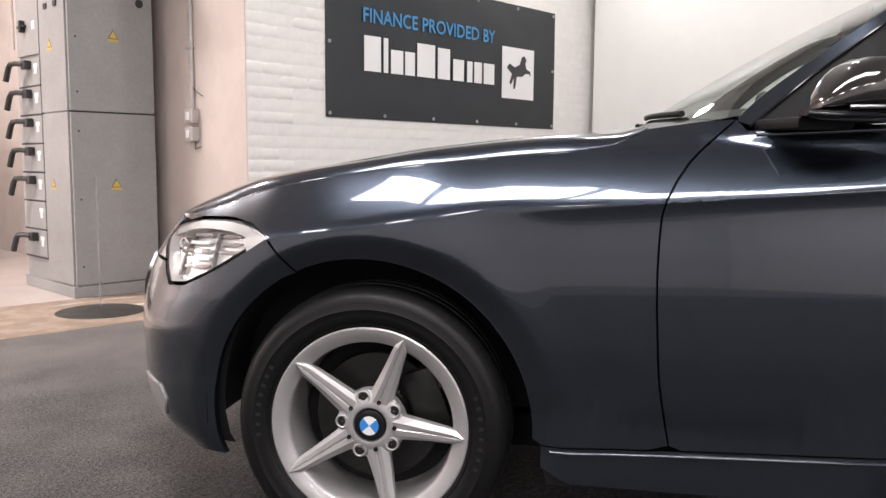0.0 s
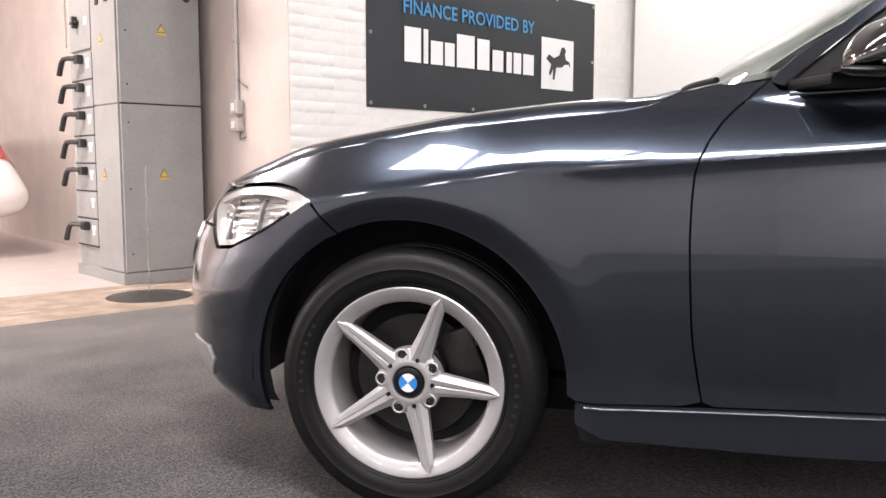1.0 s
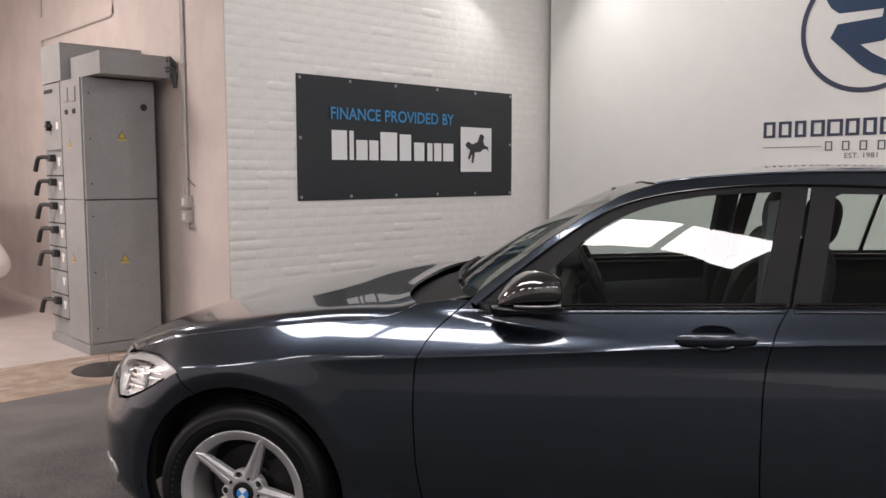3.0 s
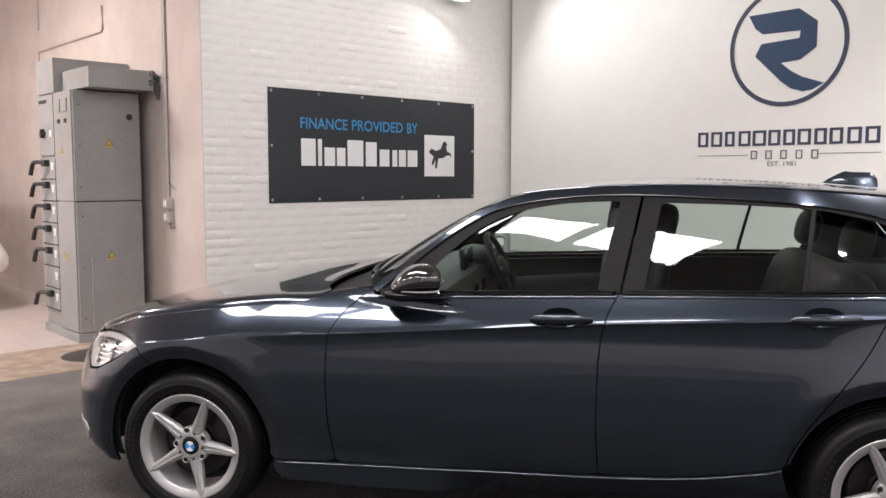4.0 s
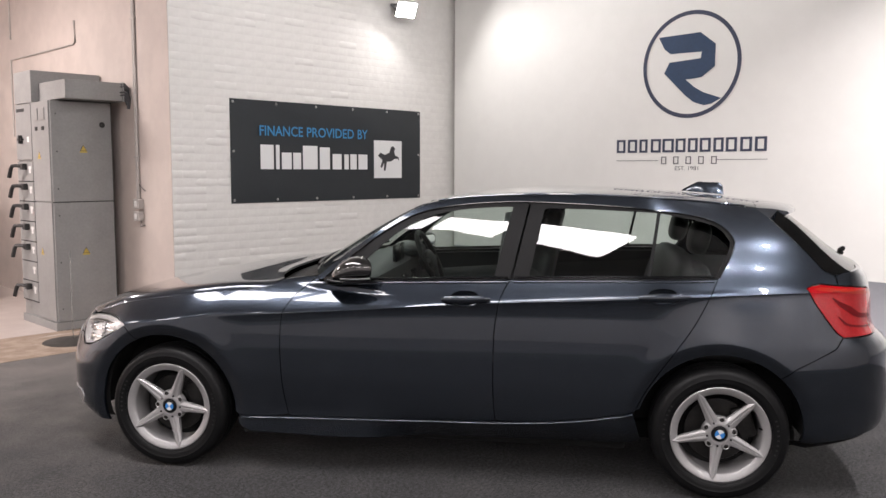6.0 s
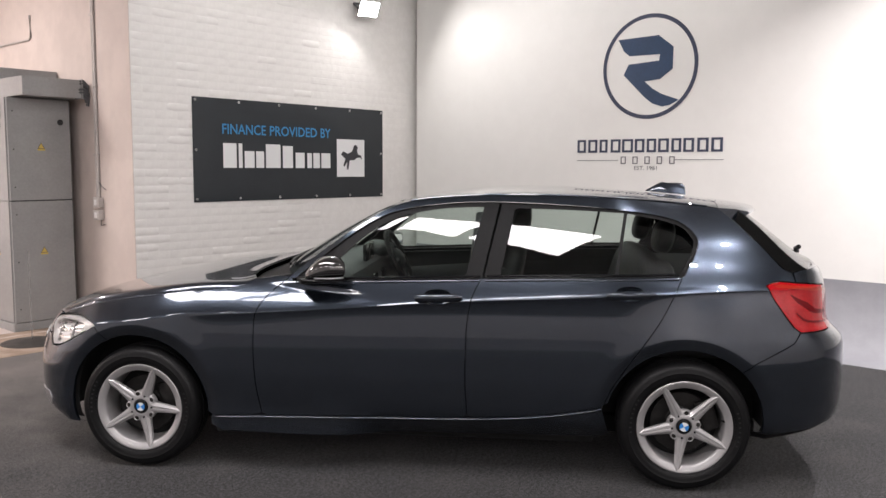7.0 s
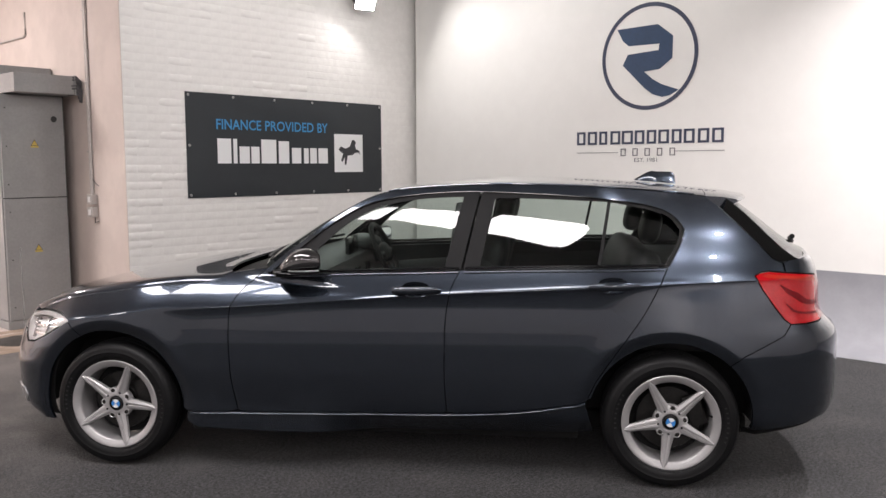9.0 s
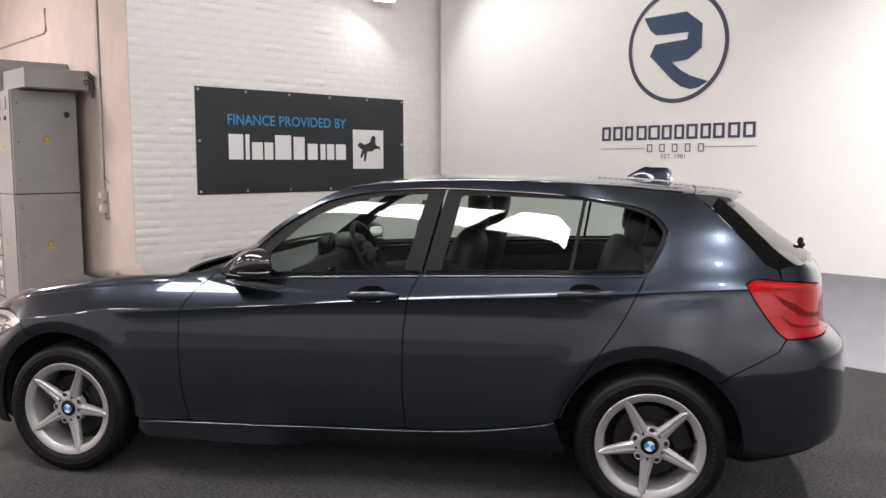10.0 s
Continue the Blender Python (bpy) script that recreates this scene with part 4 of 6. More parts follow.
for k in range(5):
    z = 0.640 + 0.0175 * k
    panel("light_guide", in_lamp([(-0.450 - 0.007 * k, z), (-0.564 - 0.005 * k, z - 0.003), (-0.564 - 0.005 * k, z + 0.004), (-0.450 - 0.007 * k, z + 0.007)]), WHITE if k % 2 else CHROME, headlight, gap=0.0, deep=0.018, lip=0.012)
    if k > 1:
        panel("light_guide", in_lamp([(-0.354, z + 0.002), (-0.426, z - 0.001), (-0.426, z + 0.005), (-0.354, z + 0.007)]), CHROME, headlight, gap=0.0, deep=0.022, lip=0.010)
for u, w, z0, z1 in ((-0.438, 0.006, 0.632, 0.716), (-0.585, 0.014, 0.616, 0.712)):
    panel("lamp_divider", in_lamp([(u, z0), (u - w, z0), (u - w, z1), (u, z1)]), LAMPGREY, headlight, gap=0.0, deep=0.020, lip=0.014)
for far in (0, 1):
    u, z, r = -0.560, 0.676, 0.028
    c = skin(u, z, 0.040)
    _, _, nx, ny = plan(u)
    bm = lathe([(0.003, -0.018), (r * 0.6, -0.011), (r * 0.9, -0.002), (r, 0.0), (r, -0.012), (r * 1.12, -0.012), (r * 1.15, 0.02)], 28)
    o = part("projector", bm, CHROME, headlight[far])
    ang = math.atan2(-nx, ny) + math.pi
    o.matrix_local = Matrix.Translation((c.x, 2 * YC - c.y if far else c.y, c.z)) @ Matrix.Rotation(math.pi - ang if far else ang, 4, "Z")
panel("fog_light", [(-0.690, 0.290), (-0.620, 0.276), (-0.548, 0.280), (-0.526, 0.325), (-0.550, 0.360), (-0.670, 0.368)], ALLOY, bumper_f, deep=-0.005, lip=0.012, label="pale fog lamp with silver bezel")
panel("kidney_grille", [(-0.86, 0.53), (-0.83, 0.60), (-0.86, 0.652), (-1.10, 0.652), (-1.16, 0.60), (-1.12, 0.53)], SATIN, bumper_f, deep=-0.012, lip=0.02, label="chrome kidney grille")
panel("grille_mesh", [(-0.875, 0.54), (-0.85, 0.60), (-0.875, 0.642), (-1.09, 0.642), (-1.145, 0.60), (-1.11, 0.54)], BLACK, bumper_f, deep=-0.0145, lip=0.0)
panel("lower_intake", [(-0.76, 0.29), (-0.80, 0.43), (U0, 0.45), (U0, 0.28)], BLACK, bumper_f, deep=-0.002, lip=0.0)
tail = panel("tail_light", LAMP_R, RED, CAR, deep=-0.004, lip=0.02, label="bright red wraparound tail light")
panel("lamp_inlay", curve([(3.175, 0.951), (3.215, 0.931), (3.270, 0.911), (3.320, 0.881), (3.420, 0.871)]) + curve([(3.430, 0.852), (3.310, 0.855), (3.255, 0.880), (3.205, 0.908), (3.170, 0.944)]), DARKRED, tail, deep=-0.006, lip=0.004)
panel("lamp_inlay", curve([(3.200, 0.867), (3.240, 0.838), (3.300, 0.826), (3.430, 0.822)]) + curve([(3.430, 0.810), (3.300, 0.812), (3.230, 0.826), (3.195, 0.861)]), DARKRED, tail, deep=-0.006, lip=0.004)
panel("turn_signal", [(3.085, 0.989), (3.125, 0.996), (3.214, 0.989), (3.340, 0.981), (3.440, 0.969), (3.420, 0.953), (3.300, 0.960), (3.200, 0.970), (3.110, 0.977)], AMBER, tail, deep=-0.0055, lip=0.004)

# a bright-edged bead along the sill and slim roof mouldings
for far in (0, 1):
    def sided(v, far=far):
        return Vector((v.x, 2 * YC - v.y if far else v.y, v.z))
    ledge("sill_lip", [(u, z - 0.012) for u, z in steps(upto(SILL, 0.385, 2.30), 50)], 0.005, 0.0042, PAINT, CAR, far)
    ribbon("roof_moulding", [sided(v) + Vector((0, 0.002 * (-1 if far else 1), 0.002)) for v in rail_edge[:-1]], 0.0045, PAINT, CAR)
    ribbon("window_moulding", [sided(skin(u, z, -0.001)) for u, z in steps(WINTOP, 60)], 0.0035, GLOSSBLACK, CAR)

# wheel arches, floor pan
for wx in (-0.008, 2.688):
    for far in (0, 1):
        bm = lathe([(0.386, 0.020), (0.388, 0.27), (0.05, 0.275)], 30, arc_=(-4, 184))
        o = part("wheel_arch_liner", bm, SHELL, CAR)
        o.matrix_local = Matrix.Translation((wx, 2 * YC if far else 0, 0.314)) @ (Matrix.Scale(-1, 4, (0, 1, 0)) if far else Matrix())
bm = box(bmesh.new(), (-0.30, 0.32, 0.17), (3.10, 2 * YC - 0.32, 0.26), 0.02)
part("floor_pan", bm, SHELL, CAR)
bm = box(bmesh.new(), (0.42, 0.15, 0.165), (2.28, 2 * YC - 0.15, 0.22), 0.02)
part("floor_pan", bm, SHELL, CAR)
bm = box(bmesh.new(), (0.45, 0.10, 0.25), (0.70, 2 * YC - 0.10, 0.90), 0.02)
part("bulkhead", bm, SHELL, CAR)


# wheels
def spoke(bm, ang):
    ca, sa = math.cos(radians(ang)), math.sin(radians(ang))

    def put(r, s, y):
        return bm.verts.new((r * ca - s * sa, y, r * sa + s * ca))
    rings = []
    for r, w, y in ((0.040, 0.031, 0.003), (0.070, 0.0265, 0.001), (0.105, 0.0225, -0.002), (0.140, 0.0190, -0.006), (0.175, 0.0165, -0.0115), (0.190, 0.0145, -0.0145), (0.2120, 0.0020, -0.0180)):
        k = min(1.0, w / 0.02)
        rings.append([put(r - 0.004 * (w > 0.01), -w, y + 0.030 * k), put(r, -w, y + 0.008 * k), put(r, -w * 0.62, y + 0.001), put(r, -w * 0.14, y), put(r, -w * 0.02, y + 0.0030 * k), put(r, w * 0.10, y), put(r, w * 0.45, y - 0.0012 * k), put(r + 0.004 * (w > 0.01), w, y + 0.008 * k), put(r, w, y + 0.030 * k)])
    for a, b in zip(rings, rings[1:]):
        for i in range(8):
            bm.faces.new((a[i], a[i + 1], b[i + 1], b[i]))
    bm.faces.new(rings[-1])


def build_wheel(x, far, base):
    # rim
    bm = lathe([(0.2235, -0.004), (0.2225, -0.0135), (0.2195, -0.0155), (0.2150, -0.0150), (0.2050, -0.0110), (0.1920, -0.0045), (0.1875, -0.0005), (0.1855, 0.010), (0.184, 0.05), (0.182, 0.12), (0.190, 0.165), (0.222, 0.172)], 96)
    w = part("wheel", bm, ALLOY, CAR, "five-spoke silver alloy wheel with black tyre")
    w.matrix_local = Matrix.Translation((x, 2 * YC if far else 0, 0.312)) @ (Matrix.Rotation(math.pi, 4, "Z") if far else Matrix())
    for k in range(5):
        bm = bmesh.new()
        spoke(bm, base + 72 * k)
        part("spoke", bm, ALLOY, w, smoothly=False)
    part("hub", lathe([(0.001, 0.012), (0.036, 0.010), (0.0385, 0.001), (0.044, -0.0005), (0.050, 0.001), (0.070, 0.006), (0.077, 0.012), (0.079, 0.035)], 60), ALLOY, w)
    for k in range(5):
        a = radians(base + 36 + 72 * k)
        o = part("bolt_boss", lathe([(0.0112, 0.022), (0.0118, 0.000), (0.0135, -0.002), (0.0160, -0.0005), (0.0175, 0.012)], 20), ALLOY, w)
        o.matrix_local = Matrix.Translation((0.0635 * math.cos(a), 0.003, 0.0635 * math.sin(a)))
    # tyre: smooth sidewall with ribs, notched shoulder, grooved tread
    prof = [(0.2205, 0.000), (0.2235, -0.013), (0.229, -0.0165), (0.2305, -0.0145), (0.236, -0.0195), (0.250, -0.0225), (0.262, -0.0235), (0.2635, -0.0245), (0.265, -0.0235), (0.278, -0.0225), (0.288, -0.019), (0.2955, -0.012), (0.3015, -0.003), (0.3065, 0.010), (0.3095, 0.026), (0.3105, 0.040),
            (0.303, 0.041), (0.303, 0.050), (0.3115, 0.051), (0.312, 0.074), (0.304, 0.075), (0.304, 0.085), (0.312, 0.086), (0.3115, 0.109), (0.303, 0.110), (0.303, 0.119), (0.3105, 0.120), (0.3065, 0.150), (0.298, 0.170), (0.28, 0.182), (0.25, 0.182), (0.2205, 0.172)]
    bm = lathe(prof, 240)
    part("tyre", bm, RUBBER, w, "black rubber road tyre")
    # narrow cuts across the tread's shoulder
    cut_v, cut_f = [], []
    for k in range(84):
        a = 2 * math.pi * k / 84
        for (r0, y0), (r1, y1) in zip(prof[10:15], prof[11:16]):
            n0 = len(cut_v)
            for r, y, da in ((r0, y0, -0.0024), (r0, y0, 0.0024), (r1, y1, 0.0034), (r1, y1, -0.0034)):
                q = a + da + 0.10 * (y - 0.0)
                cut_v.append(((r + 0.0006) * math.cos(q), y - 0.0004, (r + 0.0006) * math.sin(q)))
            cut_f.append((n0, n0 + 1, n0 + 2, n0 + 3))
    me = bpy.data.meshes.new("tread_pattern")
    me.from_pydata(cut_v, [], cut_f)
    tagged(link("tread_pattern", me, w, SHELL, smoothly=False), kind="stuff")
    # raised, unreadable sidewall lettering as plain bars
    for a0 in (150, -18):
        for k in range(8):
            a = radians(a0 + 5.2 * k)
            bm = bmesh.new()
            vs = [bm.verts.new((rr * math.cos(a) - ss * math.sin(a), yy - 0.0008, rr * math.sin(a) + ss * math.cos(a))) for rr, ss, yy in ((0.2465, -0.0038, -0.0217), (0.2565, -0.0038, -0.0231), (0.2565, 0.0038, -0.0231), (0.2465, 0.0038, -0.0217))]
            bm.faces.new(vs)
            part("sidewall_mark", bm, RUBBERMARK, w, smoothly=False)
    # brake disc and caliper
    bm = lathe([(0.07, 0.075), (0.078, 0.082), (0.145, 0.082), (0.147, 0.086), (0.147, 0.10), (0.07, 0.10)], 60)
    part("brake_disc", bm, STEEL, w)
    bm = box(bmesh.new(), (0.085, 0.055, -0.075), (0.166, 0.12, 0.075), 0.012)
    bmesh.ops.rotate(bm, verts=bm.verts[:], cent=(0, 0, 0), matrix=Matrix.Rotation(radians(-20), 3, "Y"))
    part("brake_caliper", bm, STEEL, w)
    bm = lathe([(0.001, 0.125), (0.18, 0.125)], 40)
    part("dust_shield", bm, SHELL, w)
    for k in range(5):
        a = radians(base + 36 + 72 * k)
        bm = lathe([(0.001, 0.0005), (0.0070, 0.0005), (0.0075, 0.0022), (0.0112, 0.0024)], 12)
        o = part("wheel_bolt", bm, BOLT, w, smoothly=False)
        o.matrix_local = Matrix.Translation((0.0635 * math.cos(a), 0.0015, 0.0635 * math.sin(a)))
        a2 = a - radians(36)
        bm = lathe([(0.001, -0.0005), (0.0045, -0.0005), (0.005, 0.004)], 12)
        o = part("rim_mark", bm, BLACK, w)
        o.matrix_local = Matrix.Translation((0.056 * math.cos(a2), -0.0025, 0.056 * math.sin(a2)))
    # centre cap with a quartered roundel
    cap = part("hub_cap", lathe([(0.001, -0.004), (0.025, -0.0035), (0.033, -0.002), (0.0355, 0.002), (0.036, 0.01)], 48), GLOSSBLACK, w, "black centre cap with blue and white quarters")
    for q, mt in enumerate((WHITE, BLUE, WHITE, BLUE)):
        bm = bmesh.new()
        c = bm.verts.new((0, -0.0046, 0))
        rim = [bm.verts.new((0.0215 * math.cos(radians(base * 0.6 + 90 * q + 7.5 * i)), -0.0044, 0.0215 * math.sin(radians(base * 0.6 + 90 * q + 7.5 * i)))) for i in range(13)]
        for a, b in zip(rim, rim[1:]):
            bm.faces.new((c, a, b))
        part("roundel_quarter", bm, mt, cap)
    a = radians(base + 36 - 72)
    o = ribbon("tyre_valve", [(0.178 * math.cos(a), 0.02, 0.178 * math.sin(a)), (0.188 * math.cos(a), -0.002, 0.188 * math.sin(a))], 0.0055, BLACK, w)
    return w


for x, base in ((0.0, 68.0), (2.69, 46.0)):
    for far in (0, 1):
        build_wheel(x, far, base)

# wing mirrors
def mirror_shell(rows_):
    """A shell lofted through rounded sections: along, half width, bottom and top."""
    bm = bmesh.new()
    rings = []
    for x, hw, z0, z1 in rows_:
        zc, hh = (z0 + z1) / 2, (z1 - z0) / 2
        ring = []
        for k in range(32):
            q = 2 * math.pi * k / 32
            c, sn = math.cos(q), math.sin(q)
            y, z = math.copysign(abs(c) ** 0.62, c) * hw, math.copysign(abs(sn) ** 0.62, sn) * hh
            ring.append(bm.verts.new((x, y * (1 - 0.13 * max(0.0, z / hh)), zc + z)))
        rings.append(ring)
    for p, q in zip(rings, rings[1:]):
        for k in range(32):
            bm.faces.new((p[k], p[(k + 1) % 32], q[(k + 1) % 32], q[k]))
    bm.faces.new(rings[0])
    bm.faces.new(rings[-1])
    return bm


for far in (0, 1):
    sg = -1 if far else 1
    cy = 2 * YC + 0.022 if far else -0.022
    bm = mirror_shell(((-0.098, 0.018, -0.050, -0.034), (-0.088, 0.034, -0.052, -0.018), (-0.066, 0.050, -0.052, 0.010), (-0.042, 0.064, -0.052, 0.031), (-0.012, 0.076, -0.052, 0.046), (0.020, 0.083, -0.052, 0.052), (0.048, 0.085, -0.052, 0.049), (0.068, 0.084, -0.050, 0.041), (0.076, 0.079, -0.046, 0.034)))
    m = part("wing_mirror", bm, MIRRORCAP, front_door[far], "polished dark grey wing mirror housing")
    m.matrix_local = Matrix.Translation((0.972, cy, 1.048)) @ Matrix.Rotation(radians(24 * sg), 4, "Z")
    bm = mirror_shell(((-0.125, 0.016, -0.064, -0.053), (-0.100, 0.036, -0.071, -0.052), (-0.042, 0.068, -0.074, -0.052), (0.020, 0.083, -0.075, -0.052), (0.066, 0.084, -0.074, -0.052), (0.077, 0.079, -0.069, -0.053)))
    part("mirror_base", bm, GLOSSBLACK, m)
    bm = box(bmesh.new(), (-0.120, 0.02, -0.086), (0.010, 0.16, -0.064), 0.008)
    if far:
        for v in bm.verts:
            v.co.y = -v.co.y
    part("mirror_arm", bm, BLACK, m)
    ribbon("turn_repeater", [(-0.066, -sg * 0.0515, -0.049), (-0.042, -sg * 0.0655, -0.049), (-0.012, -sg * 0.0775, -0.049), (0.020, -sg * 0.0845, -0.049), (0.048, -sg * 0.0865, -0.048), (0.068, -sg * 0.0850, -0.047)], 0.0042, SATIN, m, "pale turn repeater strip")
    bm = bmesh.new()
    blob(bm, (0.076, 0, -0.006), (0.006, 0.072, 0.038), 3.5, 24, 10)
    part("mirror_rim", bm, BLACK, m)
    bm = bmesh.new()
    blob(bm, (0.080, 0, -0.006), (0.004, 0.065, 0.032), 3.5, 24, 10)
    part("mirror_glass", bm, CHROME, m)

# wipers
for y0, ln in ((0.35, 0.62), (1.02, 0.52)):
    pts = []
    for i in range(12):
        s = i / 11
        y = y0 + ln * s
        t = (y - YC) / (YC - wind_edge[1].y)
        w = 1 - abs(t) ** 2.2
        k = 0.04 + 0.14 * s
        e = wind_edge[0].lerp(wind_edge[6], k)
        pts.append((e.x - 0.155 * w, y, e.z + 0.016))
    ribbon("wiper", pts, 0.008, BLACK, CAR, "black windscreen wiper")
# rear wiper
ribbon("rear_wiper", [(3.415, 0.86, 1.063), (3.425, 0.84, 1.077), (3.400, 0.78, 1.096), (3.378, 0.66, 1.116)], 0.013, BLACK, tailgate[0])

# ---- cabin ----
def seat(x, y, width=0.50, rear=False):
    s = bmesh.new()
    blob(s, (x - 0.02, y, 0.56), (0.27, width / 2, 0.085), 3.2, 24, 12, 6)
    o = part("seat", s, LEATHER, CAR, "black leather seat")
    b = bmesh.new()
    blob(b, (x + 0.30, y, 0.80 if rear else 0.86), (0.085, width / 2 - 0.01, 0.27 if rear else 0.32), 3.0, 24, 14, 16)
    part("backrest", b, LEATHER, o)
    h = bmesh.new()
    blob(h, (x + 0.405 if not rear else x + 0.37, y, 1.235 if not rear else 1.180), (0.050, 0.125, 0.085), 2.8, 24, 12, 12)
    part("headrest", h, LEATHER, o)
    for dy in (-0.06, 0.06):
        ribbon("headrest_post", [(x + 0.375, y + dy, 1.10), (x + 0.395, y + dy, 1.19)], 0.007, CHROME, o)
    for sg in (() if rear else (-1, 1)):
        g = bmesh.new()
        blob(g, (x + 0.26, y + sg * (width / 2 - 0.035), 0.82), (0.10, 0.035, 0.22), 2.6, 16, 10, 16)
        part("side_bolster", g, LEATHER, o)
    return o


for y in (0.46, 1.22):
    seat(1.50, y)
for y in (0.42, 1.26):
    seat(2.26, y, 0.50, True)
b = bmesh.new()
blob(b, (2.50, YC, 0.80), (0.08, 0.68, 0.30), 4, 24, 12, 16)
part("rear_bench_back", b, LEATHER, CAR)
b = bmesh.new()
box(b, (2.56, 0.18, 0.60), (3.15, 2 * YC - 0.18, 0.99), 0.03)
part("boot_trim", b, TRIM, CAR)
# dashboard
b = bmesh.new()
rows = []
for x, z in ((0.62, 0.60), (0.62, 0.945), (0.72, 0.985), (0.86, 1.010), (0.98, 1.005), (1.045, 0.975), (1.075, 0.90), (1.06, 0.80), (1.10, 0.70), (1.06, 0.55)):
    rows.append([b.verts.new((x, y, z + 0.012 * math.exp(-((y - 1.22) / 0.2) ** 2) * (x > 0.8))) for y in np.linspace(0.11, 2 * YC - 0.11, 26)])
for p, q in zip(rows, rows[1:]):
    for i in range(25):
        b.faces.new((p[i], p[i + 1], q[i + 1], q[i]))
dash = part("dashboard", b, TRIM, CAR, "dark moulded dashboard")
b = bmesh.new()
blob(b, (1.00, 1.22, 1.02), (0.09, 0.19, 0.045), 2.6, 20, 10, 8)
part("instrument_hood", b, TRIM, dash)
b = box(bmesh.new(), (1.0, 0.72, 0.985), (1.02, 0.96, 1.085), 0.006)
part("display", b, GLOSSBLACK, dash)
for y in (0.24, 0.72, 0.96, 1.44):
    b = box(bmesh.new(), (1.055, y - 0.05, 0.87), (1.082, y + 0.05, 0.925), 0.006)
    part("air_vent", b, GLOSSBLACK, dash)
b = box(bmesh.new(), (1.05, YC - 0.13, 0.50), (1.75, YC + 0.13, 0.66), 0.03)
part("centre_console", b, TRIM, CAR)
# steering wheel
tilt = Matrix.Translation((1.13, 1.22, 0.955)) @ Matrix.Rotation(radians(-25), 4, "Y")
ringpts = [tilt @ Vector((0, 0.185 * math.cos(q), 0.185 * math.sin(q))) for q in (2 * math.pi * k / 40 for k in range(40))]
sw = ribbon("steering_wheel", ringpts, 0.016, LEATHER, CAR, "black leather steering wheel", close=True)
b = bmesh.new()
blob(b, (0, 0, 0), (0.03, 0.075, 0.06), 2.8, 20, 10)
o = part("airbag_pad", b, TRIM, sw)
o.matrix_local = tilt
for q in (0, 180, 270):
    p = [tilt @ Vector((0.0, r * math.cos(radians(q)), r * math.sin(radians(q)))) for r in (0.05, 0.12, 0.18)]
    ribbon("wheel_arm", p, 0.014, TRIM, sw)
ribbon("steering_column", [tilt @ Vector((-0.02, 0, 0)), tilt @ Vector((-0.25, 0, 0.0))], 0.04, TRIM, CAR)
# inside mirror
b = bmesh.new()
blob(b, (1.22, YC, 1.305), (0.015, 0.12, 0.035), 3, 20, 10)
part("inside_mirror", b, BLACK, CAR)
# belts on the near pillar and pillar linings
for far in (0, 1):
    y = 2 * YC if far else 0
    pts = [Vector((u, (2 * YC - v.y) if far else v.y, v.z)) for u, v in ((0, skin(1.72, 1.30, 0.06)), (0, skin(1.70, 1.0, 0.08)), (0, skin(1.69, 0.6, 0.06)))]
    pts = [Vector((x, p.y, p.z)) for x, p in zip((1.735, 1.70, 1.69), pts)]
    ribbon("pillar_lining", pts, 0.055, TRIM, CAR, flat=0.5)

# ---- banner ----
VINYL = material("charcoal vinyl", (0.013, 0.018, 0.023), 0.36, spots=0.12, scale=6, bump=0.04, bump_scale=60)
PRINTWHITE = material("white print", (0.80, 0.80, 0.80), 0.5)
PRINTBLUE = material("blue print", (0.05, 0.26, 0.52), 0.5)
PRINTDARK = material("dark print", (0.03, 0.03, 0.035), 0.5)
NAVY = material("navy emblem vinyl", (0.016, 0.048, 0.110), 0.4, spots=0.15, scale=5)
INK = material("dark blue lettering", (0.035, 0.045, 0.085), 0.4)
GREYINK = material("grey lettering", (0.12, 0.12, 0.13), 0.5)
BRASS = material("zinc eyelet", (0.65, 0.64, 0.62), 0.3, 1.0)


def holder(name, label, category, at=(0, 0, 0), group=""):
    e = tagged(new(name), label, category, group)
    e.location = at
    e.empty_display_size = 0.1
    return e


def flat_poly(name, pts, mat, parent, lift, plane, thick=0.0012):
    """A flat printed shape: pts across and up the plane, lift off it. plane: 'north' or 'east'."""
    bm = bmesh.new()
    def place(a, b, l):
        return (a, YN - l, b) if plane == "north" else (XE - l, a, b)
    vs = [bm.verts.new(place(a, b, lift + thick)) for a, b in pts]
    es = [bm.edges.new((p, q)) for p, q in zip(vs, vs[1:] + vs[:1])]
    bmesh.ops.triangle_fill(bm, use_beauty=True, edges=es)
    return part(name, bm, mat, parent, smoothly=False)


def bar(name, a0, b0, a1, b1, mat, parent, lift, plane):
    return flat_poly(name, [(a0, b0), (a1, b0), (a1, b1), (a0, b1)], mat, parent, lift, plane)


